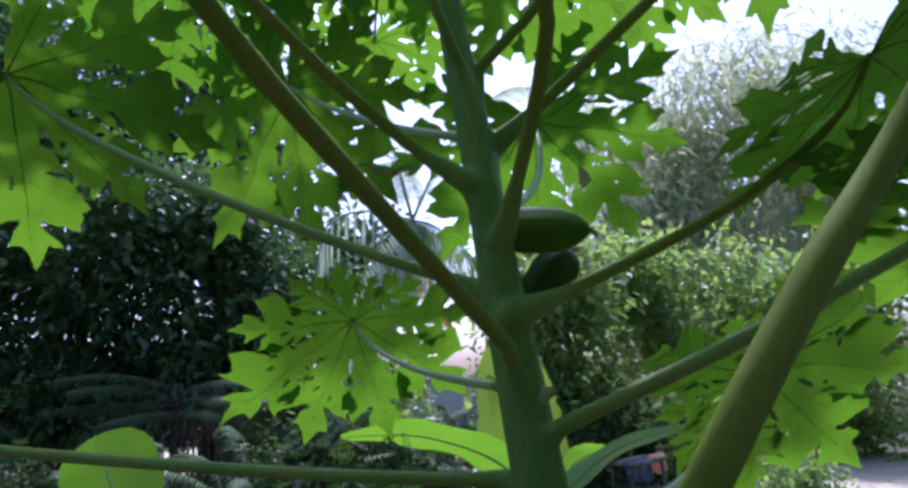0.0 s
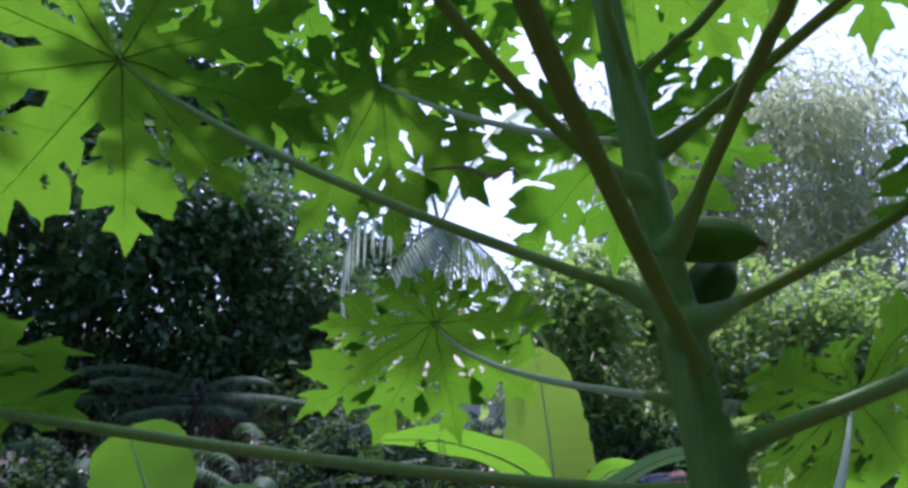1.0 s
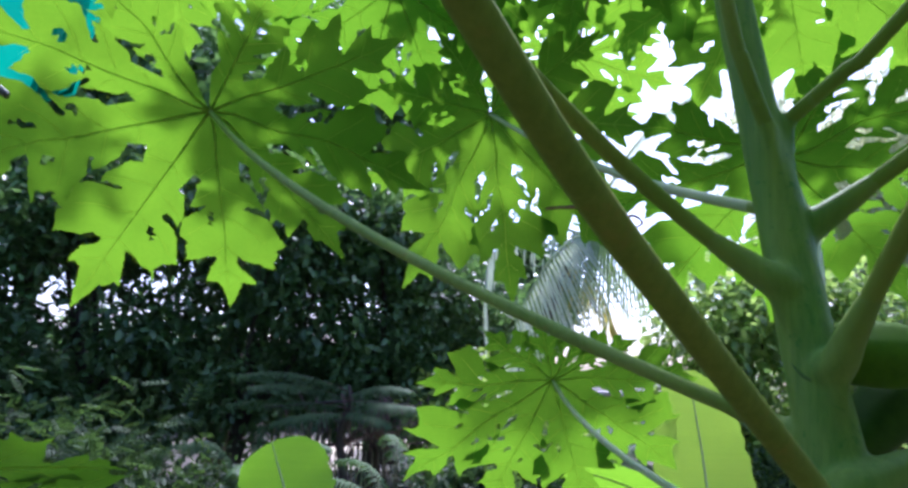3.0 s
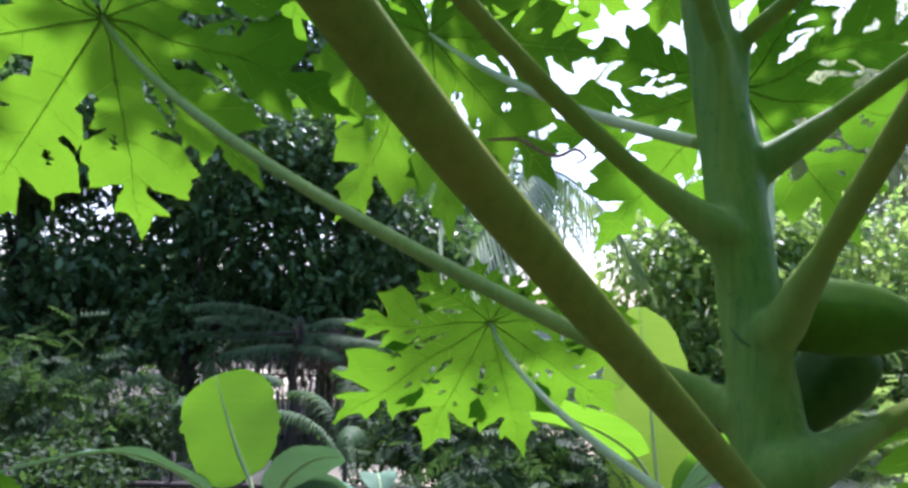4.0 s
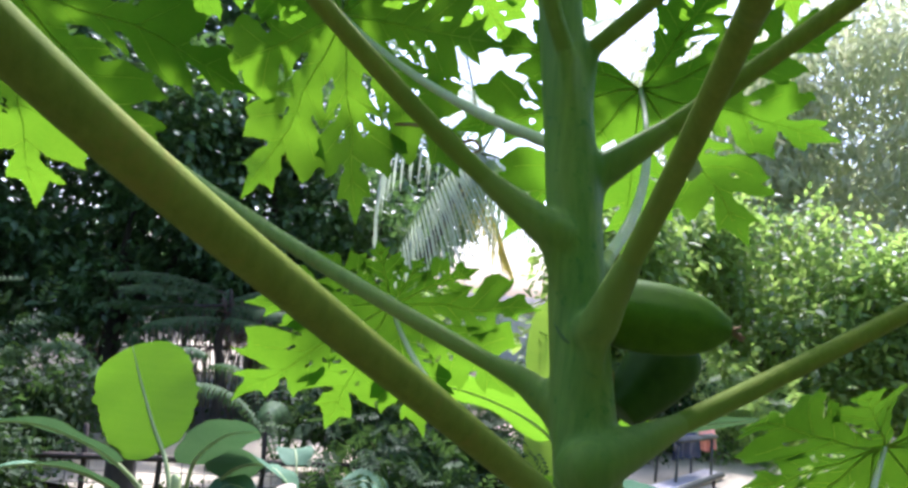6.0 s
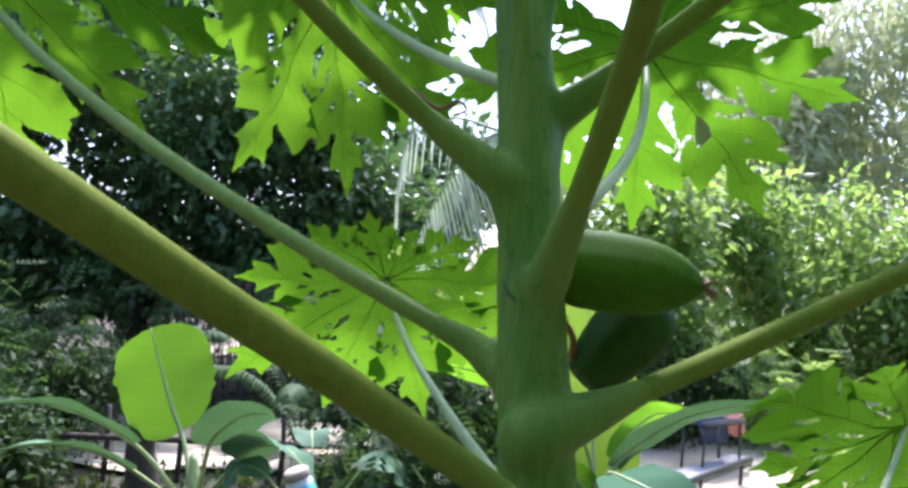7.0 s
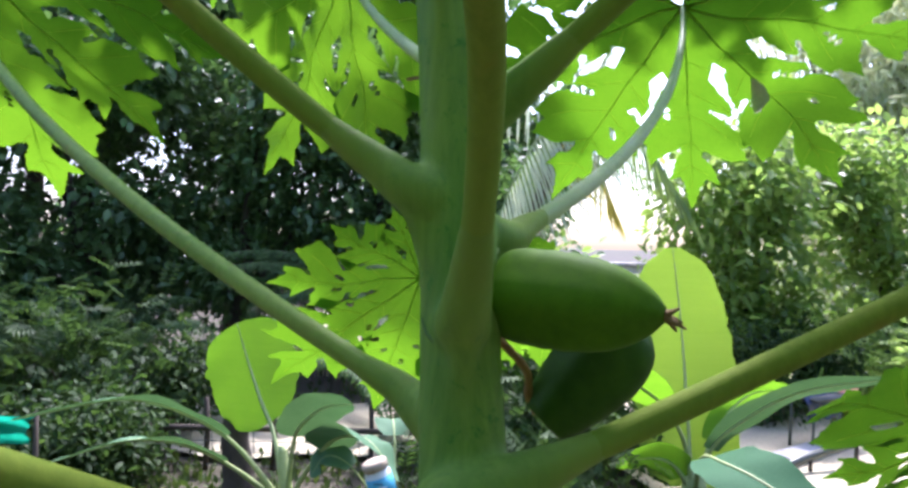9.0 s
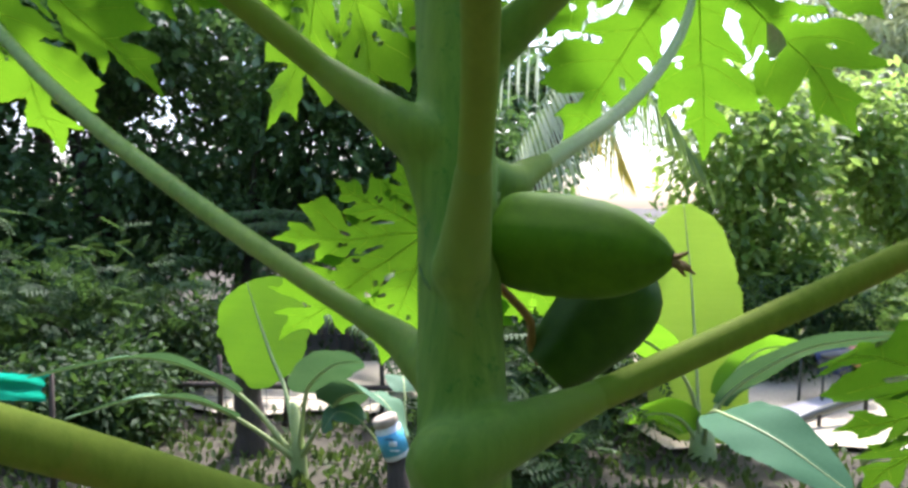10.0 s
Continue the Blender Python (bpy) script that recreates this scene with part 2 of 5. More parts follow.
def join(*geos):
    verts, faces = [], []
    for v, f in geos:
        o = len(verts)
        verts += list(v)
        faces += [tuple(i + o for i in q) for q in f]
    return verts, faces


def bezier(P, n=14):
    P = [Vector(p) for p in P]
    out = []
    for i in range(n + 1):
        s, q = i / n, list(P)
        while len(q) > 1:
            q = [q[k].lerp(q[k + 1], s) for k in range(len(q) - 1)]
        out.append(q[0])
    return out


def smooth_path(P, n=8):
    """A Catmull-Rom curve through the points P."""
    P = [Vector(p) for p in P]
    Q = [P[0] * 2 - P[1], *P, P[-1] * 2 - P[-2]]
    out = []
    for i in range(1, len(Q) - 2):
        a, b, c, d = Q[i - 1:i + 3]
        for k in range(n):
            s = k / n
            out.append(0.5 * ((2 * b) + (c - a) * s + (2 * a - 5 * b + 4 * c - d) * s * s + (3 * b - a - 3 * c + d) * s ** 3))
    out.append(P[-1])
    return out


def tube(path, radii, seg=12, wobble=0.0, seed=0, cap=True, oval=1.0):
    """A tapered round bar along path; radii is a list that is spread over its length."""
    rnd = random.Random(seed)
    n = len(path)
    verts, faces = [], []
    t0 = (path[1] - path[0]).normalized()
    u = t0.cross(Vector((0.31, 0.12, 0.94))).normalized()
    if u.length < 0.1:
        u = Vector((1, 0, 0))
    for i, p in enumerate(path):
        t = (path[min(i + 1, n - 1)] - path[max(i - 1, 0)]).normalized()
        u = (u - t * u.dot(t)).normalized()
        w = t.cross(u)
        f = i / (n - 1) * (len(radii) - 1)
        k = min(int(f), len(radii) - 2)
        r = radii[k] + (radii[k + 1] - radii[k]) * (f - k)
        for j in range(seg):
            a = 2 * math.pi * j / seg
            rr = r * (1 + wobble * (rnd.random() - 0.5))
            verts.append(p + u * (rr * math.cos(a)) + w * (rr * oval * math.sin(a)))
    for i in range(n - 1):
        for j in range(seg):
            a, b = i * seg + j, i * seg + (j + 1) % seg
            faces.append((a, b, b + seg, a + seg))
    if cap:
        faces.append(tuple(range(seg - 1, -1, -1)))
        faces.append(tuple((n - 1) * seg + j for j in range(seg)))
    return verts, faces


def box(c, s, turn=0.0, bevel=0.01):
    """A bevelled block of size s about c, turned about z by degrees."""
    bm = bmesh.new()
    bmesh.ops.create_cube(bm, size=1.0)
    for v in bm.verts:
        v.co = Vector((v.co.x * s[0], v.co.y * s[1], v.co.z * s[2]))
    if bevel:
        bmesh.ops.bevel(bm, geom=list(bm.edges), offset=min(bevel, min(s) * 0.3), segments=2, affect='EDGES')
    m = Matrix.Translation(c) @ Matrix.Rotation(radians(turn), 4, 'Z')
    bm.verts.index_update()
    out = [m @ v.co for v in bm.verts], [tuple(v.index for v in f.verts) for f in bm.faces]
    bm.free()
    return out


def lathe(profile, path_base, axis, seg=20):
    """A turned body: profile of (distance along the axis, radius)."""
    axis = Vector(axis).normalized()
    u = axis.orthogonal().normalized()
    w = axis.cross(u)
    verts, faces = [], []
    for d, r in profile:
        for j in range(seg):
            a = 2 * math.pi * j / seg
            verts.append(Vector(path_base) + axis * d + u * (r * math.cos(a)) + w * (r * math.sin(a)))
    for i in range(len(profile) - 1):
        for j in range(seg):
            a, b = i * seg + j, i * seg + (j + 1) % seg
            faces.append((a, b, b + seg, a + seg))
    faces.append(tuple(range(seg - 1, -1, -1)))
    faces.append(tuple((len(profile) - 1) * seg + j for j in range(seg)))
    return verts, faces


# ---- papaya leaves ----


def leaf_frame(n, d):
    n = Vector(n).normalized()
    d = Vector(d)
    d = (d - n * d.dot(n)).normalized()
    return d.cross(n), d, n


# half of one lobe: (along, across) in shares of its length, with a small, a broad and a last side lobe
LOBE = ((0.335, 0.11), (0.355, 0.155), (0.40, 0.195), (0.455, 0.225), (0.505, 0.235), (0.485, 0.185), (0.468, 0.135), (0.478, 0.118), (0.497, 0.145), (0.53, 0.235), (0.57, 0.295), (0.615, 0.335), (0.66, 0.355), (0.672, 0.315), (0.70, 0.292), (0.735, 0.295), (0.775, 0.305), (0.755, 0.245), (0.735, 0.175), (0.71, 0.11), (0.702, 0.075), (0.718, 0.064), (0.742, 0.085), (0.775, 0.118), (0.815, 0.145), (0.872, 0.165), (0.862, 0.12), (0.866, 0.085), (0.89, 0.062), (0.94, 0.032))


def papaya_leaf(tree, c, n, d, lobes, droop=0.10, seed=1, fill=1.0):
    """A palmately lobed blade: lobes are (degrees from d towards d x n, metres). The lobes' side lobes overlap a little."""
    rnd = random.Random(seed)
    c = Vector(c)
    u, v, w = leaf_frame(n, d)
    lobes = sorted(lobes)
    R = max(l for _, l in lobes)

    def polar(a, r):
        a = radians(a)
        return Vector((r * math.sin(a), r * math.cos(a)))

    def sinus(i):
        """The meeting line of lobe i and lobe i + 1: its angle and how far out the notch between them lies."""
        if i < 0:
            return lobes[0][0] - 20, 0.26 * lobes[0][1]
        if i == len(lobes) - 1:
            return lobes[-1][0] + 20, 0.26 * lobes[-1][1]
        return (lobes[i][0] + lobes[i + 1][0]) / 2, 0.30 * min(lobes[i][1], lobes[i + 1][1])

    def lift(p, i):
        a, r = math.degrees(math.atan2(p.x, p.y)), p.length
        dev = abs((a - lobes[i][0] + 180) % 360 - 180)
        z = -droop * R * (r / R) ** 2.2
        z += 0.17 * r * math.sin(radians(min(dev, 40))) * min(1.0, r / (0.3 * R))
        z += (0.016 if i % 2 else -0.004) * R * min(1.0, max(0.0, r / R - 0.34) * 4)
        z += 0.020 * R / 0.45 * noise.noise(Vector((p.x * 9, p.y * 9, seed)))
        bend = tips[i] * R * max(0.0, r / lobes[i][1] - 0.45) ** 2
        return z + bend

    tips = [rnd.uniform(-0.28, 0.10) for _ in lobes]

    def place(p, i, off=0.0):
        return c + u * p.x + v * p.y + w * (lift(p, i) + off)
    verts, faces, shared = [], [], {}
    step = R / 46
    for i, (a, L) in enumerate(lobes):
        ax, side = polar(a, 1.0), polar(a + 90, 1.0)
        (al, rl), (ar, rr) = sinus(i - 1), sinus(i)

        def half(gap, r_in):
            k = fill * min(1.12, max(0.55, math.tan(radians(min(gap, 30) * 1.18)) / 0.50))
            pts = []
            for s, q in LOBE:
                s, q = s * rnd.uniform(0.985, 1.015), q * k * rnd.uniform(0.9, 1.1)
                if s < 0.42:
                    q = min(q, s * math.tan(radians(gap)) * 0.88)
                pts.append((s, q))
            return [(s, q) for s, q in pts if s * L > r_in * 0.9]
        left, right = half(a - al, rl), half(ar - a, rr)
        rim = [ax * (s * L) - side * (q * L) for s, q in left] + [ax * L] + [ax * (s * L) + side * (q * L) for s, q in reversed(right)]
        # curved edges: more points between each two
        dense = []
        for p, q in zip(rim, rim[1:]):
            dense.append(p)
            m = 3 if (q - p).length > 0.03 * L else 1
            for k in range(1, m + 1):
                dense.append(p.lerp(q, k / (m + 1)) + Vector((rnd.uniform(-1, 1), rnd.uniform(-1, 1))) * 0.0016 * R / 0.45)
        dense.append(rim[-1])
        stepl = [polar(al, rl * k / 7) for k in range(1, 8)]
        stepr = [polar(ar, rr * k / 7) for k in range(7, 0, -1)]
        joint = {(round(p.x, 5), round(p.y, 5)) for p in stepl + stepr + [Vector((0, 0))]}
        loop = [Vector((0, 0)), *stepl, *dense, *stepr]
        inner = []
        k = int(L / step) + 1
        for gi in range(-k, k + 1):
            for gj in range(-k, k + 1):
                p = Vector((gi * step + (gj % 2) * step / 2, gj * step * 0.9))
                if 0.02 * R < p.length < L and p.dot(ax) > 0 and abs(p.dot(side)) < 0.45 * L:
                    inner.append(p)
        pts, _, tris, *_ = delaunay_2d_cdt(loop + inner, [], [list(range(len(loop)))], 1, 1e-5)
        # slits and insect holes beside the ribs
        holes = []
        for sg in (-1, 1):
            if rnd.random() < 0.55:
                holes.append((polar(a + sg * rnd.uniform(5, 9), L * rnd.uniform(0.52, 0.64)), polar(a + sg * rnd.uniform(8, 40), 1.0), rnd.uniform(0.02, 0.042) * R, rnd.uniform(0.008, 0.013) * R))
            if rnd.random() < 0.22:
                holes.append((polar(a + sg * rnd.uniform(8, 13), L * rnd.uniform(0.38, 0.47)), polar(a + sg * 35, 1.0), 0.026 * R, 0.010 * R))

        def holed(t):
            m = (pts[t[0]] + pts[t[1]] + pts[t[2]]) / 3
            return any(((m - h).dot(hx) / la) ** 2 + ((m - h).cross(hx) / lb) ** 2 < 1 for h, hx, la, lb in holes)
        index = []
        for p in pts:
            key = (round(p.x, 5), round(p.y, 5))
            if key in joint and key in shared:
                index.append(shared[key])
                continue
            if key in joint:
                shared[key] = len(verts)
            index.append(len(verts))
            verts.append(place(p, i))
        faces += [tuple(index[j] for j in t) for t in tris if not holed(t)]
    blade = part("leaf_blade", (verts, faces), M_PAPAYA, tree)
    for i, (a, L) in enumerate(lobes):
        ax, side = polar(a, 1.0), polar(a + 90, 1.0)
        main = [place(ax * (L * s / 10), i, -0.0008) for s in range(0, 10)]
        ribs = [tube(main, [0.0022 * R / 0.45, 0.0011 * R / 0.45, 0.0007 * R / 0.45, 0.0003], 6)]
        for s, reach in ((0.24, 0.20), (0.36, 0.36), (0.50, 0.33), (0.66, 0.19), (0.78, 0.12)):
            for sg in (-1, 1):
                q = ax * (L * s)
                e = q + (ax * 0.8 + side * sg) * (L * reach * 0.66 * fill)
                ribs.append(tube([place(q.lerp(e, f / 4), i, -0.0003) for f in range(5)], [0.0005, 0.0002], 4))
        part("leaf_vein", join(*ribs), M_VEIN, blade)
    return blade


tree = thing("papaya_tree", (0.26, -0.36, 0.0), "young green-stemmed papaya tree with long stalked lobed leaves", "tree")
TRUNK = smooth_path([(0.265, -0.36, 0.0), (0.262, -0.29, 0.4), (0.252, -0.19, 0.8), (0.243, -0.10, 1.1), (0.232, -0.03, 1.35), (0.222, 0.012, 1.55), (0.205, 0.035, 1.72), (0.18, 0.05, 1.95), (0.16, 0.06, 2.2), (0.15, 0.07, 2.42)], 24)
TRUNK_R = [0.052, 0.045, 0.038, 0.032, 0.0275, 0.0250, 0.0215, 0.0195, 0.018, 0.015]
SWELLS = [tube(TRUNK, TRUNK_R, 26)]      # the trunk and the swollen stalk bases that grow out of it


def trunk_near(p):
    """The nearest point of the trunk's middle line and the trunk's radius there."""
    k = min(range(len(TRUNK)), key=lambda i: (TRUNK[i] - p).length)
    f = k / (len(TRUNK) - 1) * (len(TRUNK_R) - 1)
    i = min(int(f), len(TRUNK_R) - 2)
    return TRUNK[k], TRUNK_R[i] + (TRUNK_R[i + 1] - TRUNK_R[i]) * (f - i)


def swelling(path, r0, f=1.0):
    """A flared, downward-running base where a stalk leaves the trunk."""
    k = 0
    for i in range(min(24, len(path) - 2)):
        q, r = trunk_near(path[i])
        if (path[i] - q).length < r:
            k = i + 1
    e = path[k]
    ahead = (path[k + 1] - path[k]).normalized()
    q, r = trunk_near(e)
    out = e - q
    out.z = 0
    out = out.normalized() if out.length > 1e-4 else Vector((0, -1, 0))
    reach = r0 * 11.0 * f
    run, far, want = [q, e - ahead * (r0 * 0.5)], 0.0, [reach * 0.3, reach * 0.65, reach]
    for m in range(k, len(path) - 1):        # along the stalk's own curve
        step = (path[m + 1] - path[m]).length
        while want and far + step >= want[0]:
            run.append(path[m].lerp(path[m + 1], (want[0] - far) / step))
            want.pop(0)
        far += step
    SWELLS.append(tube(smooth_path(run, 4), [min(r0 * 2.2 * f, r * 0.85), min(r0 * 2.1 * f, r * 0.95), r0 * 1.65 * f, r0 * (1.1 + 0.2 * f), r0 * 0.8], 16))
    low, rl = trunk_near(q - Vector((0, 0, 0.085)))
    SWELLS.append(tube(smooth_path([e + ahead * (r0 * 1.2), e - Vector((0, 0, r0 * 1.0)), low.lerp(q, 0.45) + out * (r * 0.82), low + out * (rl - r0 * 0.9)], 4), [r0 * 1.0, r0 * 1.25, r0 * 0.95, r0 * 0.4], 14))
    return k


def stalk(points, r0, r1, material=M_STALK, flare=2.0, on=()):
    path = bezier(points, 26)
    if on:                                   # goes on through further points
        path = smooth_path([path[0], path[6], path[13], path[20], path[26], *on], 8)
    back = (path[0] - path[2]).normalized()
    ahead = [path[0] + back * (0.01 * k) for k in range(13)]
    hit = min(ahead, key=lambda p: min((q - p).length for q in TRUNK))
    root = min(TRUNK, key=lambda q: (q - hit).length)
    foot = root.lerp(path[0], 0.25) - Vector((0, 0, 0.008))
    path = [foot, *smooth_path([foot, foot.lerp(path[0], 0.5), path[0]], 3)[1:-1], *path]
    k = swelling(path, r0, flare / 2.0)
    ob = part("leaf_stalk", tube(path, [r0, r0 * 1.05, r0 * 1.04, r0 * 1.02, r0, r0 * 0.97, r0 * 0.95, (r0 + r1) / 2, r1 * 1.05, r1], 16), material, tree)
    foot = ob.data.attributes.new("foot", 'FLOAT', 'POINT')
    far, vals = 0.0, []
    for i in range(len(path)):
        if i > k:
            far += (path[i] - path[i - 1]).length
        vals += [min(1.0, max(0.0, 1.35 - far / 0.16))] * 16
    foot.data.foreach_set("value", vals)
    return ob


N_UP = (-0.1, 0.76, 0.62)
stalk([(0.202, -0.006, 1.331), (-0.36, 0.315, 1.584), (-0.602, 0.636, 1.872)], 0.0080, 0.0052)
papaya_leaf(tree, (-0.602, 0.636, 1.872), (0, 0.65, 0.76), (-0.03, 0.76, -0.65), [(-150, 0.34), (-113, 0.48), (-76, 0.60), (-37, 0.64), (-2, 0.51), (39, 0.42), (76, 0.46), (114, 0.42), (150, 0.32)], 0.06, 3, 0.80)
stalk([(0.261, -0.117, 1.19), (0.175, 0.717, 1.215), (0.134, 0.980, 1.367)], 0.0062, 0.0046, M_STALK_PALE)
papaya_leaf(tree, (0.134, 0.982, 1.367), N_UP, (-0.4, 0.3, -0.5), [(-165, 0.16), (-130, 0.19), (-96, 0.23), (-54, 0.32), (-16, 0.45), (18, 0.43), (52, 0.42), (86, 0.45), (124, 0.36), (158, 0.22)], 0.05, 5)
stalk([(0.235, 0.06, 1.565), (0.115, 0.417, 1.692), (-0.029, 0.904, 1.988)], 0.0068, 0.0048, M_STALK_PALE)
papaya_leaf(tree, (-0.029, 0.904, 1.988), (0.52, 0.82, 0.26), (0, 0.1, -0.9), [(-150, 0.24), (-108, 0.32), (-70, 0.42), (-31, 0.49), (6, 0.46), (42, 0.45), (80, 0.40), (118, 0.32), (152, 0.22)], 0.05, 7, 0.88)
stalk([(0.243, 0.0, 1.433), (0.519, 0.447, 1.579), (0.596, 0.753, 1.86)], 0.0072, 0.005, M_STALK_PALE)
papaya_leaf(tree, (0.596, 0.755, 1.86), (0.27, 0.52, 0.82), (0.6, 0.5, -0.5), [(-134, 0.34), (-96, 0.46), (-58, 0.57), (-25, 0.54), (11, 0.50), (52, 0.42), (92, 0.40), (130, 0.30)], 0.05, 9, 0.80)
stalk([(0.257, -0.21, 1.06), (0.529, 0.046, 1.0), (1.044, 0.575, 1.187)], 0.0075, 0.005, M_STALK_PALE)
papaya_leaf(tree, (1.044, 0.575, 1.187), N_UP, (0.3, 0.3, -0.5), [(-165, 0.24), (-130, 0.37), (-90, 0.28), (-52, 0.34), (-12, 0.45), (24, 0.60), (60, 0.5), (98, 0.42), (136, 0.34)], 0.05, 11)
stalk([(0.229, -0.077, 1.282), (0.92, 0.131, 1.539), (0.775, -0.135, 1.635)], 0.0090, 0.0055, M_OLIVE, 2.5)
papaya_leaf(tree, (0.775, -0.135, 1.635), (-0.2, 0.45, 0.87), (0.5, 0.3, -0.2), [(-140, 0.20), (-104, 0.26), (-65, 0.33), (-25, 0.38), (12, 0.40), (50, 0.40), (90, 0.36), (130, 0.28)], 0.12, 13)
# stalks that rise towards and over the path
stalk([(0.211, -0.118, 1.245), (0.117, -0.200, 1.320), (0.025, -0.297, 1.389)], 0.0095, 0.0068, M_OLIVE, 0.85, on=((-0.069, -0.393, 1.463), (-0.15, -0.480, 1.542), (-0.232, -0.567, 1.626), (-0.36, -0.70, 1.80), (-0.58, -0.98, 2.12)))
papaya_leaf(tree, (-0.58, -0.98, 2.12), (-0.25, -0.35, 0.9), (-0.6, -0.7, 0.1), [(-140, 0.3), (-100, 0.38), (-62, 0.44), (-25, 0.48), (12, 0.48), (50, 0.44), (90, 0.38), (130, 0.3)], 0.18, 15)
stalk([(0.208, -0.018, 1.468), (0.064, 0.024, 1.556), (-0.281, -0.12, 1.893)], 0.0088, 0.0062, M_OLIVE, on=((-0.50, -0.22, 2.15),))
papaya_leaf(tree, (-0.50, -0.22, 2.15), (-0.1, 0.6, 0.8), (-0.3, 0.7, -0.5), [(-140, 0.3), (-100, 0.38), (-62, 0.44), (-25, 0.48), (12, 0.48), (50, 0.44), (90, 0.38), (130, 0.3)], 0.18, 17)
stalk([(0.222, -0.005, 1.325), (0.271, -0.199, 1.59), (0.204, -0.335, 1.585)], 0.0088, 0.007, M_OLIVE, on=((0.19, -0.45, 1.74), (0.20, -0.62, 2.0)))
papaya_leaf(tree, (0.20, -0.62, 2.0), (0.0, -0.35, 0.93), (0.0, -0.9, 0.1), [(-140, 0.3), (-100, 0.38), (-62, 0.44), (-25, 0.48), (12, 0.48), (50, 0.44), (90, 0.38), (130, 0.3)], 0.18, 19)
stalk([(0.235, 0.02, 1.528), (0.263, 0.008, 1.531), (0.571, -0.202, 1.824)], 0.0090, 0.0065, M_OLIVE, on=((0.80, -0.36, 2.07),))
papaya_leaf(tree, (0.80, -0.36, 2.07), (0.3, -0.1, 0.95), (0.8, -0.5, 0.1), [(-140, 0.3), (-100, 0.38), (-62, 0.44), (-25, 0.48), (12, 0.48), (50, 0.44), (90, 0.38), (130, 0.3)], 0.18, 21)
stalk([(0.212, 0.005, 1.635), (0.188, -0.010, 1.675), (0.162, -0.030, 1.735)], 0.0082, 0.006, M_STALK, 1.2, on=((0.10, -0.10, 1.90), (-0.02, -0.26, 2.16), (-0.14, -0.42, 2.36)))
papaya_leaf(tree, (-0.14, -0.42, 2.36), (-0.2, -0.3, 0.93), (-0.5, -0.7, 0.1), [(-140, 0.3), (-100, 0.38), (-62, 0.44), (-25, 0.48), (12, 0.48), (50, 0.44), (90, 0.38), (130, 0.3)], 0.18, 61)
stalk([(0.222, 0.030, 1.640), (0.255, 0.000, 1.672), (0.300, -0.050, 1.715)], 0.0080, 0.006, M_OLIVE, 1.2, on=((0.40, -0.13, 1.85), (0.52, -0.26, 2.06), (0.62, -0.38, 2.25)))
papaya_leaf(tree, (0.62, -0.38, 2.25), (0.3, -0.3, 0.9), (0.7, -0.6, 0.1), [(-140, 0.28), (-100, 0.36), (-62, 0.42), (-25, 0.46), (12, 0.46), (50, 0.42), (90, 0.36), (130, 0.28)], 0.18, 63)
# low stalks
stalk([(0.226, -0.06, 1.085), (-0.179, 0.234, 1.089), (-0.76, 0.084, 1.222)], 0.0085, 0.006)
papaya_leaf(tree, (-0.76, 0.084, 1.222), (-0.35, 0.35, 0.87), (-0.7, 0.5, -0.3), [(-140, 0.3), (-100, 0.38), (-62, 0.44), (-25, 0.46), (12, 0.46), (50, 0.42), (90, 0.36), (130, 0.28)], 0.15, 23)
stalk([(0.26, -0.127, 1.148), (0.544, -0.344, 1.295), (0.839, -0.206, 1.401)], 0.0092, 0.006, flare=1.45, on=((0.95, -0.16, 1.45),))
papaya_leaf(tree, (0.95, -0.16, 1.45), (0.5, 0.1, 0.85), (0.9, 0.1, -0.3), [(-140, 0.28), (-100, 0.34), (-62, 0.4), (-25, 0.44), (12, 0.44), (50, 0.4), (90, 0.34), (130, 0.26)], 0.15, 25)
part("leaf_stalk", tube(smooth_path([(0.258, -0.24, 0.90), (0.22, -0.33, 0.95), (0.165, -0.47, 1.03), (0.172, -0.57, 1.15), (0.253, -0.575, 1.261), (0.393, -0.536, 1.391), (0.62, -0.55, 1.70)], 8), [0.02, 0.0135, 0.0125, 0.0125, 0.012, 0.011, 0.008], 14), M_OLIVE, tree)
papaya_leaf(tree, (0.62, -0.55, 1.70), (0.4, -0.3, 0.86), (0.8, -0.5, 0.0), [(-140, 0.28), (-100, 0.34), (-62, 0.4), (-25, 0.44), (12, 0.44), (50, 0.4), (90, 0.34), (130, 0.26)], 0.15, 27)
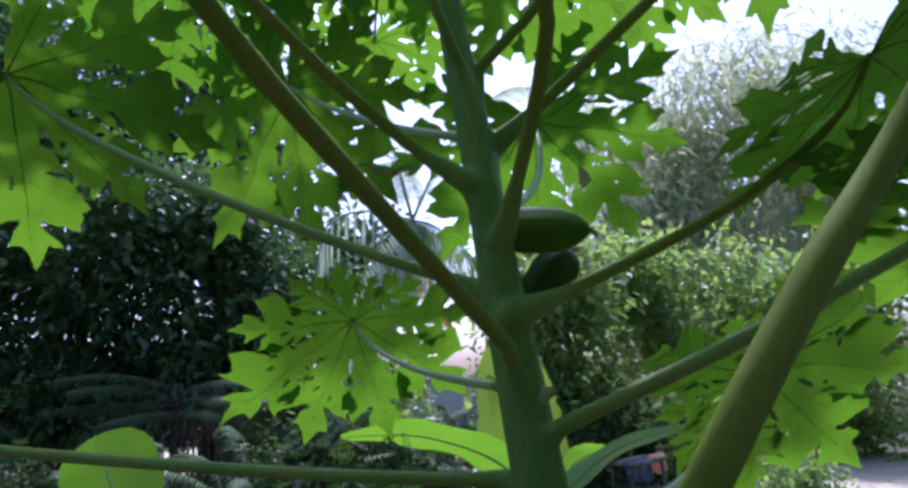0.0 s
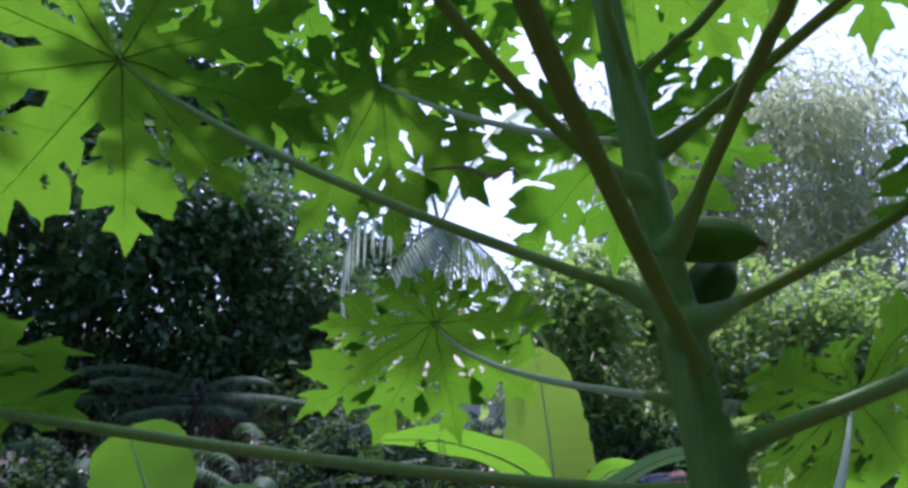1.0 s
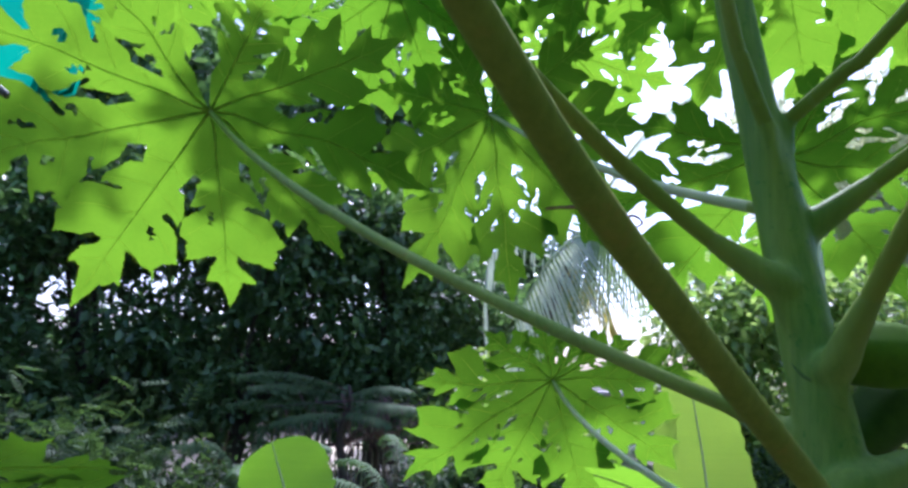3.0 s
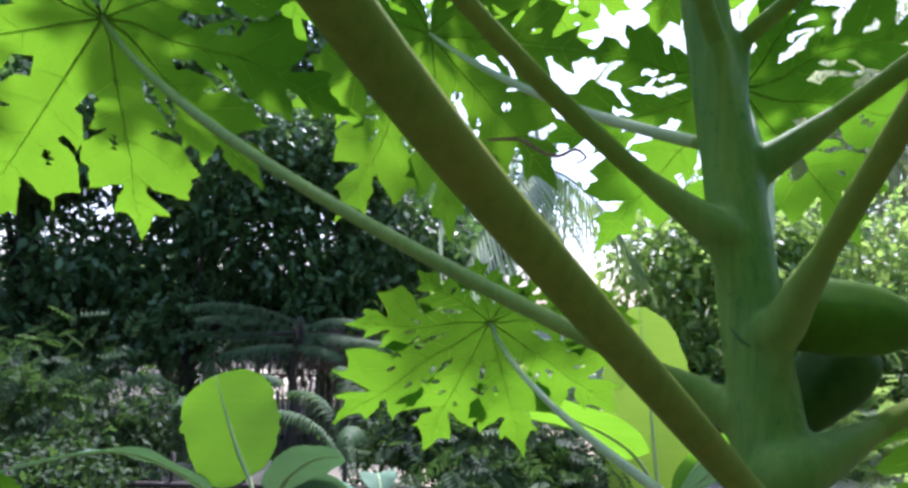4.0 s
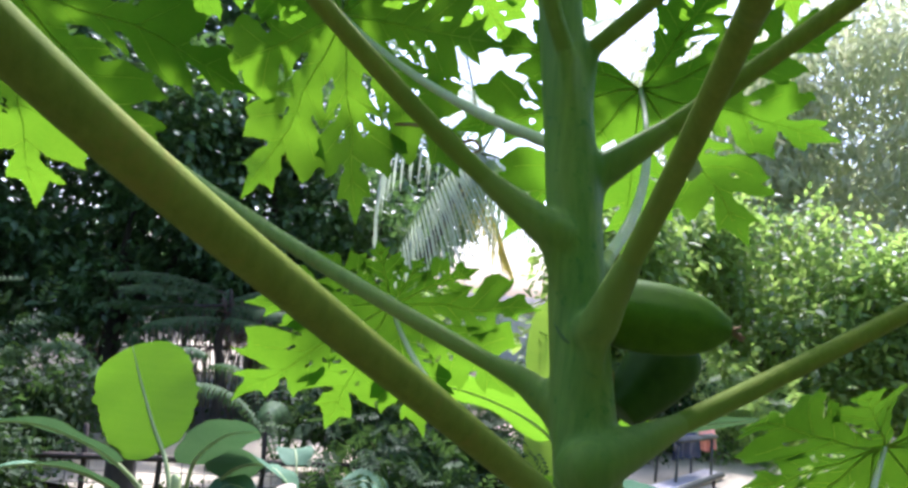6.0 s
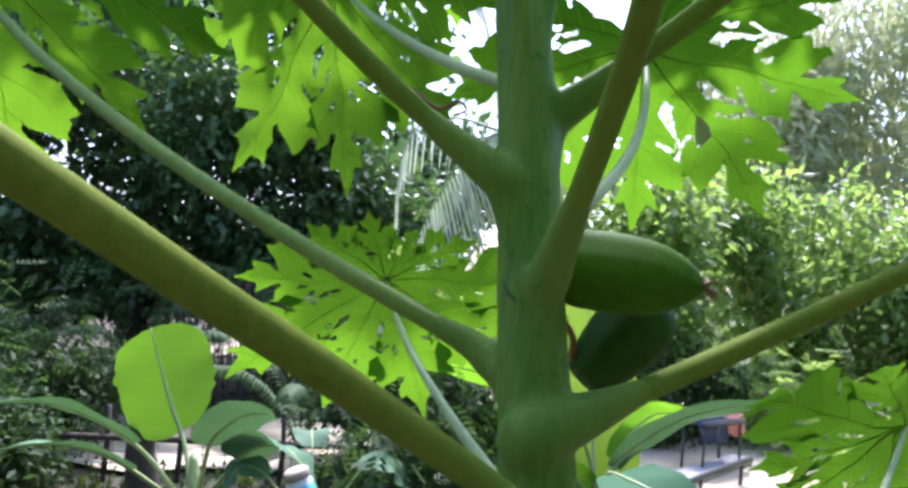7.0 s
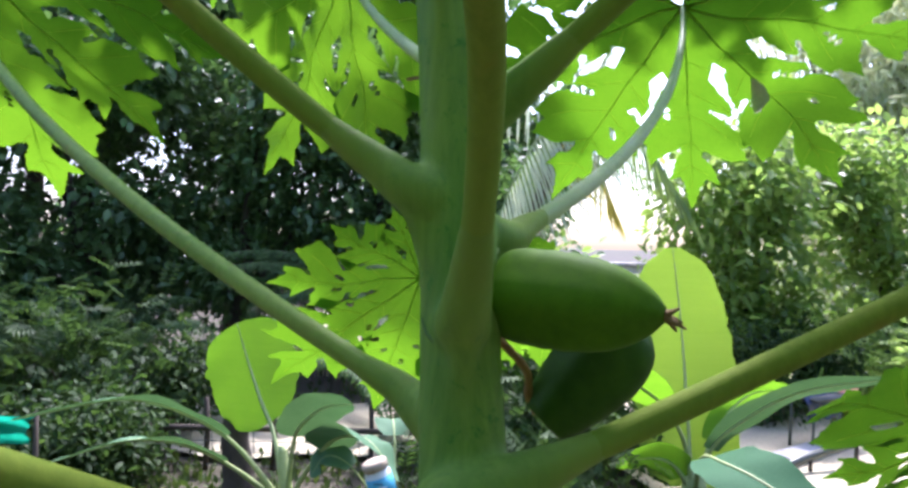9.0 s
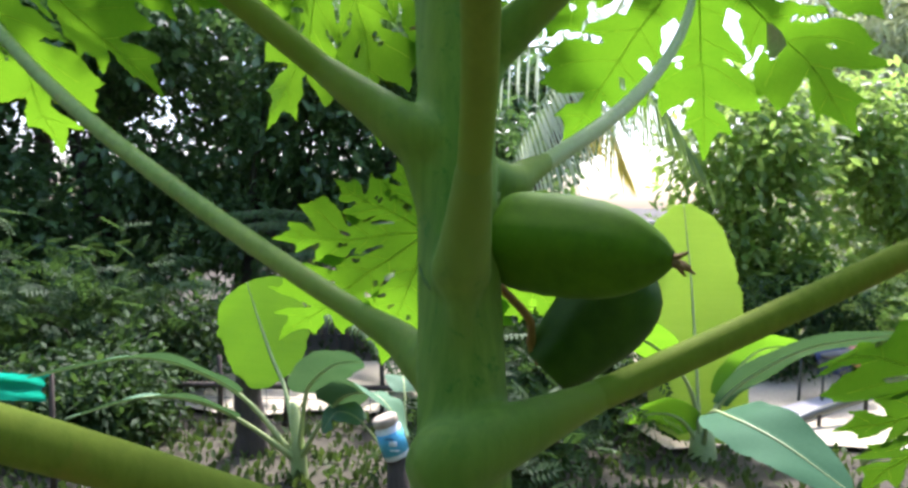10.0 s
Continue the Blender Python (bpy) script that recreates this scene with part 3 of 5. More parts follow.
# crown leaves over the upper edge of the view
# several are added out of view, only to shade the leaves and stalks below
CROWN = (
    ((0.15, 0.07, 2.36), (-0.40, 0.55, 2.66), (-0.92, 1.05, 2.52), (-0.15, 0.5, 0.85), (-0.6, 0.6, -0.4), 0.75, 47),
    ((0.16, 0.07, 2.24), (0.22, 0.7, 2.50), (0.28, 1.45, 2.40), (0.05, 0.42, 0.9), (0.05, 0.9, -0.4), 0.78, 59),
    ((0.17, 0.06, 2.06), (0.16, 0.28, 2.26), (0.13, 0.54, 2.38), (0.05, 0.55, 0.82), (0.0, 0.8, -0.5), 0.78, 53),
    ((0.16, 0.06, 2.28), (0.25, 0.5, 2.52), (0.36, 1.02, 2.60), (0.1, 0.55, 0.83), (0.1, 0.8, -0.5), 0.9, 55),
    ((0.16, 0.06, 2.2), (0.0, 0.45, 2.28), (-0.27, 0.88, 2.30), (0.05, 0.6, 0.8), (-0.3, 0.7, -0.5), 0.95, 33),
    ((0.16, 0.06, 2.25), (0.10, 0.4, 2.36), (-0.02, 0.78, 2.48), (0.0, 0.6, 0.8), (-0.1, 0.8, -0.5), 0.9, 35),
    ((0.16, 0.06, 2.3), (0.4, 0.4, 2.3), (0.60, 0.72, 2.38), (0.25, 0.6, 0.8), (0.4, 0.7, -0.5), 1.0, 37),
    ((0.16, 0.07, 2.35), (0.6, 0.15, 2.4), (0.95, 0.25, 2.3), (0.5, 0.3, 0.8), (0.8, 0.2, -0.4), 0.9, 39),
    ((0.16, 0.07, 2.36), (0.7, 0.8, 2.8), (1.28, 1.5, 2.85), (0.3, 0.5, 0.8), (0.6, 0.6, -0.4), 1.1, 49),
    ((0.15, 0.07, 2.40), (0.4, 0.2, 2.7), (0.64, 0.30, 2.66), (0.3, 0.3, 0.9), (0.7, 0.2, -0.3), 1.0, 51),
    ((0.15, 0.07, 2.38), (-0.3, 0.1, 2.6), (-0.62, 0.1, 2.7), (-0.3, 0.1, 0.9), (-0.8, 0.0, -0.3), 0.9, 41),
    ((0.15, 0.07, 2.4), (0.15, -0.25, 2.75), (0.16, -0.5, 2.85), (0.0, -0.4, 0.9), (0.0, -0.9, -0.3), 0.8, 43),
)
for a, b, c, n, d, size, seed in CROWN:
    stalk([a, b, c], 0.007, 0.005, M_STALK, 1.6)
    papaya_leaf(tree, c, n, d, [(g, l * size) for g, l in ((-145, 0.28), (-106, 0.38), (-68, 0.45), (-32, 0.5), (3, 0.5), (38, 0.5), (76, 0.44), (112, 0.36), (150, 0.26))], 0.08, seed, 0.9)

# ---- fruit ----


BLUNT = ((0.0, 0.34), (0.015, 0.60), (0.06, 0.85), (0.14, 0.97), (0.28, 1.0), (0.42, 1.0), (0.56, 0.96), (0.68, 0.89), (0.79, 0.76), (0.88, 0.58), (0.95, 0.38), (1.0, 0.16))
WEDGE = ((0.0, 0.52), (0.012, 0.60), (0.10, 0.71), (0.22, 0.82), (0.36, 0.92), (0.50, 0.99), (0.62, 1.0), (0.76, 0.93), (0.88, 0.74), (0.96, 0.42), (1.0, 0.14))


def fruit(base, tip, radius, prof, stem, label, seed, skin):
    base, tip = Vector(base), Vector(tip)
    ax = tip - base
    L = ax.length
    ob = thing("papaya_fruit", base, label, "fruit", "papayas on the trunk")
    fine = []
    for (d0, r0), (d1, r1) in zip(prof, prof[1:]):
        fine += [(d0, r0), ((d0 + d1) / 2, (r0 + r1) / 2 * 1.02)]
    fine.append(prof[-1])
    v, f = lathe([(d * L, r * radius) for d, r in fine], base, ax, 40)
    u = ax.orthogonal().normalized()
    w = ax.normalized().cross(u)
    out = []
    for p in v:
        q = p - base
        a = math.atan2(q.dot(w), q.dot(u))
        core = base + ax * (q.dot(ax) / L / L)
        out.append(core + (p - core) * (1 + 0.045 * math.cos(5 * a + 0.6)))
    part("skin", (out, f), skin, ob)
    rnd = random.Random(seed)
    bits = []
    for k in range(9):
        e = tip + ax.normalized() * rnd.uniform(0.004, 0.016) + Vector((rnd.uniform(-1, 1), rnd.uniform(-1, 1), rnd.uniform(-1, 1))) * 0.009
        bits.append(tube([tip - ax * 0.03, (tip + e) / 2, e], [0.0026, 0.0018, 0.0007], 5))
    part("dried_flower", join(*bits), M_DRY, ob, "brown shrivelled flower remains")
    part("fruit_stem", tube(smooth_path(stem, 6), [0.0055, 0.0035, 0.003, 0.0045], 8, 0.15, seed), M_STEM, ob, "orange-brown dried stem")
    return ob


fruit((0.254, -0.005, 1.407), (0.357, -0.055, 1.398), 0.0315, BLUNT, [(0.228, 0.0, 1.41), (0.240, -0.002, 1.409), (0.262, -0.008, 1.407)], "unripe green papaya fruit with a dried flower at its tip", 1, M_FRUIT)
fruit((0.292, 0.026, 1.310), (0.364, 0.034, 1.384), 0.0325, WEDGE, [(0.234, 0.0, 1.402), (0.247, 0.012, 1.382), (0.263, 0.020, 1.366), (0.279, 0.022, 1.348), (0.281, 0.023, 1.330), (0.288, 0.026, 1.318)], "smaller papaya fruit on a dried stem, shade put into its skin colour", 2, M_FRUIT_SHADED)

# dried curly tendril caught on a leaf stalk
tendril = smooth_path([(0.105, 0.90, 1.76), (0.135, 0.85, 1.752), (0.16, 0.78, 1.735), (0.175, 0.70, 1.70), (0.20, 0.64, 1.675), (0.225, 0.60, 1.68), (0.235, 0.57, 1.66), (0.215, 0.55, 1.645)], 6)
solo("dry_tendril", tube(tendril, [0.0035, 0.0045, 0.0035, 0.002], 7, 0.3, 3), M_DRY, "dry brown curled tendril hanging on a leaf stalk", "twig")

# a small yellowed curled lobe on one leaf
part("yellowed_lobe", tube(smooth_path([(0.742, 0.815, 1.752), (0.756, 0.825, 1.735), (0.762, 0.829, 1.715), (0.755, 0.830, 1.694)], 5), [0.004, 0.016, 0.02, 0.005], 10, 0.15, 5, oval=0.3), M_STALK_PALE, tree, "yellowed curled leaf lobe")

# the trunk, grown together with the stalk bases, and the scars of fallen leaves
trunk = part("trunk", join(*SWELLS), M_TRUNK, tree, "smooth green trunk with swollen leaf bases")
fuse = trunk.modifiers.new("fuse", 'REMESH')
fuse.mode, fuse.voxel_size, fuse.use_smooth_shade = 'VOXEL', 0.0034, True
soften = trunk.modifiers.new("soften", 'SMOOTH')
soften.factor, soften.iterations = 0.5, 14
for z, ang in ((1.375, 232), (1.215, 262)):
    q, r = trunk_near(Vector((0.23, -0.03, z)))
    scar = []
    for k in range(13):
        w = (k - 6) / 6
        g = radians(ang + 42 * w)
        scar.append(q + Vector((math.cos(g), math.sin(g), 0)) * (r * 0.955) + Vector((0, 0, 0.016 * abs(w) ** 1.3)))
    part("leaf_scar", tube(scar, [0.0004, 0.0018, 0.0028, 0.0016, 0.0004], 8, 0.4, int(z * 100)), M_SCAR, tree)

# ---- ground ----


def ground_height(x, y):
    return 0.03 * noise.noise(Vector((x * 0.7, y * 0.7, 0))) + 0.15 * noise.noise(Vector((x * 0.08, y * 0.08, 3)))


def ground_sheet():
    ring = [-400, -150, -60, -30, -18] + [-12 + 0.5 * i for i in range(49)] + [18, 30, 60, 150, 400]
    verts = [(x, y, ground_height(x, y) - 0.02) for y in ring for x in ring]
    n = len(ring)
    return verts, [(j * n + i, j * n + i + 1, (j + 1) * n + i + 1, (j + 1) * n + i) for j in range(n - 1) for i in range(n - 1)]


solo("ground", ground_sheet(), M_GROUND, "brown garden soil with weeds and leaf litter", "ground", kind="structure")


def patch(x0, x1, y0, y1, z, seed, n=24):
    verts, faces = [], []
    for j in range(n + 1):
        for i in range(n + 1):
            fx, fy = i / n, j / n
            ex = 0.25 * noise.noise(Vector((fy * 5, seed, 0))) * (fx - 0.5) * 2
            ey = 0.25 * noise.noise(Vector((fx * 5, seed, 7))) * (fy - 0.5) * 2
            x, y = x0 + (x1 - x0) * fx + ex, y0 + (y1 - y0) * fy + ey
            verts.append((x, y, ground_height(x, y) + z))
    for j in range(n):
        for i in range(n):
            a = j * (n + 1) + i
            faces.append((a, a + 1, a + n + 2, a + n + 1))
    return verts, faces


solo("path_right", patch(1.30, 9.0, 3.45, 9.2, 0.012, 1), M_PAVE, "pale sandy path in full sun", "path", kind="structure")
solo("path_left", patch(-2.2, 0.9, 4.1, 5.5, 0.012, 2), M_PAVE, "pale strip of sandy ground", "path", kind="structure")

solo("clearing", patch(-3.0, 0.4, 9.6, 15.0, 0.012, 3), M_PAVE, "pale sunlit sandy clearing behind the trees", "clearing", kind="structure")

# ---- loose foliage ----


def spray_shape(pairs=5):
    """A feathered leaf: paired small leaflets along a twig and one at its end."""
    verts, faces = [], []
    for k in range(pairs):
        y = 0.16 + 0.66 * k / (pairs - 1)
        r = 0.34 * (1 - 0.35 * abs(k / (pairs - 1) - 0.4))
        for sg in (-1, 1):
            o = len(verts)
            verts += [(0, y, 0), (sg * r * 0.45, y + 0.02, 0.03), (sg * r, y + 0.16, -0.05), (sg * r * 0.5, y + 0.16, 0.0)]
            faces += [(o, o + 1, o + 2), (o, o + 2, o + 3)] if sg > 0 else [(o, o + 2, o + 1), (o, o + 3, o + 2)]
    o = len(verts)
    verts += [(0, 0.82, 0), (0.07, 0.92, 0.01), (0, 1.1, -0.08), (-0.07, 0.92, 0.01)]
    faces += [(o, o + 1, o + 2), (o, o + 2, o + 3)]
    return tuple(verts), tuple(faces)


SPRAY = spray_shape()
LEAF_SHAPES = {
    "oval": (((0, 0, 0), (0.26, 0.42, 0.05), (0.16, 0.78, 0.0), (0, 1, -0.10), (-0.16, 0.78, 0.0), (-0.26, 0.42, 0.05), (0, 0.45, -0.03)), ((0, 1, 6), (1, 2, 6), (2, 3, 6), (3, 4, 6), (4, 5, 6), (5, 0, 6))),
    "spray": SPRAY,
    "blade": (((0, 0, 0), (0.10, 0.4, 0.03), (0, 1, -0.22), (-0.10, 0.4, 0.03)), ((0, 1, 2), (0, 2, 3))),
}


def leaf_cloud(points, normals, sizes, shape, seed, hang=0.35):
    """Many single leaves as one mesh: at each point one leaf, turned at random about the given outward way."""
    rs = np.random.RandomState(seed)
    tv, tf = LEAF_SHAPES[shape]
    tv, tf = np.array(tv), np.array(tf)
    n = len(points)
    d = np.array(normals) + rs.normal(0, 0.55, (n, 3))
    d[:, 2] -= hang
    d /= np.linalg.norm(d, axis=1)[:, None]
    up = rs.normal(0, 0.45, (n, 3)) + (0, 0, 1)
    s = np.cross(d, up)
    s /= np.linalg.norm(s, axis=1)[:, None]
    w = np.cross(s, d)
    sz = np.array(sizes)[:, None, None]
    V = np.array(points)[:, None, :] + sz * (tv[None, :, 0:1] * s[:, None, :] + tv[None, :, 1:2] * d[:, None, :] + tv[None, :, 2:3] * w[:, None, :])
    F = tf[None] + (np.arange(n) * len(tv))[:, None, None]
    return V.reshape(-1, 3), F.reshape(-1, 3)


def fast_mesh(name, V, F, material):
    me = bpy.data.meshes.new(name)
    me.vertices.add(len(V))
    me.vertices.foreach_set("co", np.asarray(V, dtype=np.float32).ravel())
    me.loops.add(F.size)
    me.loops.foreach_set("vertex_index", F.ravel().astype(np.int32))
    me.polygons.add(len(F))
    me.polygons.foreach_set("loop_start", (np.arange(len(F)) * 3).astype(np.int32))
    me.materials.append(material)
    me.update(calc_edges=True)
    me.validate()
    return me


def crown_part(parent, lumps, count, leaf, shape, material, seed, hang=0.35, name="crown", label=""):
    """Leaves in twigs round lumps (centre, radii); lumps are share-weighted by their size."""
    rs = np.random.RandomState(seed)
    P, N = [], []
    vol = np.array([r[0] * r[1] + r[1] * r[2] + r[0] * r[2] for _, r in lumps])
    for (c, r), k in zip(lumps, (count * vol / vol.sum()).astype(int)):
        twigs = max(8, k // 16)
        d = rs.normal(0, 1, (twigs, 3))
        d /= np.linalg.norm(d, axis=1)[:, None]
        rad = rs.uniform(0.45, 1.12, (twigs, 1)) ** 0.6
        tc = np.array(c) + d * rad * np.array(r)
        which = rs.randint(0, twigs, k)
        spread = leaf * 1.5
        P.append(tc[which] + rs.normal(0, spread, (k, 3)))
        N.append(d[which])
    P, N = np.concatenate(P), np.concatenate(N)
    keep = P[:, 2] > 0.03
    P, N = P[keep], N[keep]
    V, F = leaf_cloud(P, N, leaf * rs.uniform(0.6, 1.35, len(P)), shape, seed + 1, hang)
    ob = new(name, fast_mesh(name, V - np.array(ROOT[parent.name]), F, material))
    ob.parent = parent
    ROOT[ob.name] = ROOT[parent.name]
    return tagged(ob, label, kind="stuff")


def woody(parent, base, lumps, r0, seed):
    """A trunk with a limb into each lump of the crown."""
    rnd = random.Random(seed)
    base = Vector(base)
    top = sum((Vector(c) for c, _ in lumps), Vector()) / len(lumps)
    fork = base.lerp(top, 0.45)
    fork.x += rnd.uniform(-0.1, 0.1)
    part("trunk", tube(smooth_path([base, base.lerp(fork, 0.5) + Vector((rnd.uniform(-0.06, 0.06), 0, 0)), fork, fork.lerp(top, 0.7)], 5), [r0 * 1.4, r0, r0 * 0.8, r0 * 0.4], 10, 0.12, seed), M_WOOD, parent)
    for c, r in lumps[:9]:
        c = Vector(c)
        mid = fork.lerp(c, 0.5) + Vector((rnd.uniform(-0.15, 0.15), rnd.uniform(-0.15, 0.15), rnd.uniform(-0.1, 0.2)))
        part("limb", tube(smooth_path([fork, mid, c + Vector((0, 0, r[2] * 0.5))], 5), [r0 * 0.6, r0 * 0.35, r0 * 0.08], 7, 0.1, seed), M_WOOD, parent)


def leafy_tree(name, base, lumps, count, leaf, shape, material, r0, seed, label, hang=0.35):
    ob = thing(name, base, label, "tree" if "tree" in name else "shrub", "garden trees")
    woody(ob, base, lumps, r0, seed)
    crown_part(ob, lumps, count, leaf, shape, material, seed + 5, hang)
    return ob


def lumps_in(cx, cy, cz, rx, ry, rz, n, size, seed):
    r = random.Random(seed)
    out = []
    for _ in range(n):
        a, h = r.uniform(0, 6.28), r.uniform(-1, 1)
        q = r.uniform(0.3, 1.0)
        s = size * r.uniform(0.7, 1.25)
        out.append(((cx + rx * q * math.cos(a), cy + ry * q * math.sin(a), cz + rz * h), (s, s, s * 0.8)))
    return out


DARK = "dense dark green broadleaf tree in the shade"
TALL = "tall dark green tree behind the hedge"
GLOSSY = "leafy glossy green shrub with yellowish young leaves"
FEATHER = "tall feathery grey-green tree with drooping sprays"
for k, (x, y, z, rx, rz, n, count) in enumerate((
        (-6.6, 5.6, 1.7, 1.1, 1.4, 22, 14500), (-5.0, 6.2, 1.75, 1.0, 1.35, 22, 14500), (-3.6, 6.8, 1.8, 1.0, 1.4, 23, 15000),
        (-2.2, 7.1, 1.9, 1.0, 1.35, 23, 15000), (-0.9, 7.4, 2.05, 0.9, 1.2, 23, 14000), (0.2, 7.9, 1.5, 0.7, 1.2, 14, 6000))):
    lumps = lumps_in(x, y, z, rx, 0.75, rz, n, 0.46, k + 1)
    lumps = [q for q in lumps if q[0][2] > 1.15 or not -2.0 < q[0][0] < 0.1]      # open under the crowns by the reed screen
    leafy_tree("broadleaf_tree", (x, y, 0), lumps, int(count * len(lumps) / n), 0.108, "oval", M_DARKLEAF, 0.09, k + 1, DARK)
for k, (x, y, z, rx, rz, n, count) in enumerate((
        (-9.0, 8.5, 5.0, 1.8, 1.9, 14, 6500), (-6.2, 9.6, 5.2, 1.8, 1.9, 14, 6500), (-3.4, 10.4, 5.2, 1.7, 2.0, 14, 6500),
        (-0.9, 10.6, 4.9, 1.5, 1.7, 12, 5000), (-8.0, 7.6, 4.8, 1.6, 1.8, 14, 7000), (-4.8, 8.4, 4.9, 1.6, 1.8, 14, 7000), (0.3, 12.6, 1.9, 1.0, 1.5, 12, 6000), (10.5, 15.0, 3.0, 2.0, 2.8, 14, 9000), (13.0, 5.0, 3.0, 2.0, 2.8, 12, 6000), (-12.0, 5.0, 3.0, 2.0, 2.8, 12, 6000))):
    leafy_tree("broadleaf_tree", (x, y, 0), lumps_in(x, y, z, rx, 1.0, rz, n, 0.95, k + 21), count, 0.20, "oval", M_DARKLEAF, 0.15, k + 21, TALL)
for k, (x, y, z, rx, rz, n, count) in enumerate(((2.70, 6.3, 1.22, 0.55, 1.10, 20, 8500), (4.6, 6.9, 1.2, 0.95, 1.2, 22, 10000), (6.1, 6.2, 1.1, 0.9, 1.15, 18, 8000), (0.5, 6.6, 0.75, 0.5, 0.6, 10, 4000))):
    leafy_tree("citrus_shrub", (x, y, 0), lumps_in(x, y, z, rx, 0.5, rz, n, 0.38, k + 31), count, 0.115, "oval", M_SHRUB, 0.05, k + 31, GLOSSY)
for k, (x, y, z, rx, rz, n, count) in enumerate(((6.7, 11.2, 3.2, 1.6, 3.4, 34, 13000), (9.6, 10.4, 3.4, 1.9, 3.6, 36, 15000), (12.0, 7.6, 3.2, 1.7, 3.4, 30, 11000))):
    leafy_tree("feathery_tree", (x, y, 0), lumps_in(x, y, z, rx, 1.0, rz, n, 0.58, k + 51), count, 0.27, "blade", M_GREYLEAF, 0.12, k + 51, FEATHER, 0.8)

# low woods that close the distance behind the hedge
for k, (x, y) in enumerate(((-15.0, 13.5), (-12.0, 15.5), (-8.8, 16.5), (-5.8, 17.5), (-2.6, 18.5), (0.4, 19.0))):
    leafy_tree("broadleaf_tree", (x, y, 0), lumps_in(x, y, 0.95, 1.6, 0.8, 0.75, 10, 0.7, k + 81), 3200, 0.26, "oval", M_DARKLEAF, 0.10, k + 81, "low dark green thicket in the distance")

# unseen woods added behind the view, tall enough to dim the sky light from there
for k in range(14):
    a = radians(100 + k * 160 / 13 + (k % 3) * 5)
    x, y = 11 * math.sin(a) * (1 if k % 2 else 1.25), 11 * math.cos(a)
    leafy_tree("broadleaf_tree", (x, y, 0), lumps_in(x, y, 4.6, 2.2, 1.8, 3.6, 16, 1.3, 40 + k), 4200, 0.32, "oval", M_DARKLEAF, 0.2, 40 + k, "unseen dark green tree added to hold off sky light")

# ---- palm ----


def leaflet(p, d0, L, w0, hang):
    """One narrow drooping leaflet, ridged along its middle."""
    across = d0.cross(Vector((0, 0, 1))).normalized()
    verts, faces = [], []
    for q in range(6):
        u = q / 5
        c = p + d0 * (L * u * (1 - 0.25 * hang * u)) + Vector((0, 0, -hang * L * u * u * 0.8))
        w = w0 * min(1, 0.5 + 3 * u) * (1 - u) ** 0.6 + 0.001
        verts += [c - across * w, c + Vector((0, 0, 0.005)), c + across * w]
    for q in range(5):
        b = q * 3
        faces += [(b, b + 1, b + 4, b + 3), (b + 1, b + 2, b + 5, b + 4)]
    return verts, faces


def frond(parent, path, n, length, material, seed, hang=0.6, wide=0.017, single=False, spread=0.75, rib_r=0.016, rib_m=None):
    rnd = random.Random(seed)
    m = len(path) - 1
    rib = part("frond", tube(path, [rib_r, rib_r * 0.6, rib_r * 0.2], 7), rib_m or M_MIDRIB, parent)
    geos = []
    for k in range(n):
        s = 0.08 + 0.9 * k / (n - 1)
        f = s * m
        i = min(int(f), m - 1)
        p = path[i].lerp(path[i + 1], f - i)
        t = (path[i + 1] - path[i]).normalized()
        out = t.cross(Vector((0, 0, 1))).normalized()
        L = length * (0.55 + 0.75 * math.sin(math.pi * min(1, s * 0.85 + 0.12))) * rnd.uniform(0.85, 1.1)
        for sg in (-1, 1):
            d0 = (out * sg * spread + t * 0.6 + Vector((0, 0, rnd.uniform(-0.1, 0.15)))).normalized()
            geos.append(leaflet(p, d0, L, wide, hang * rnd.uniform(0.85, 1.15)))
    if single:
        for g in geos:
            part("leaflet", g, material, rib)
    else:
        part("leaflet_mass", join(*geos), material, rib, kind="stuff")


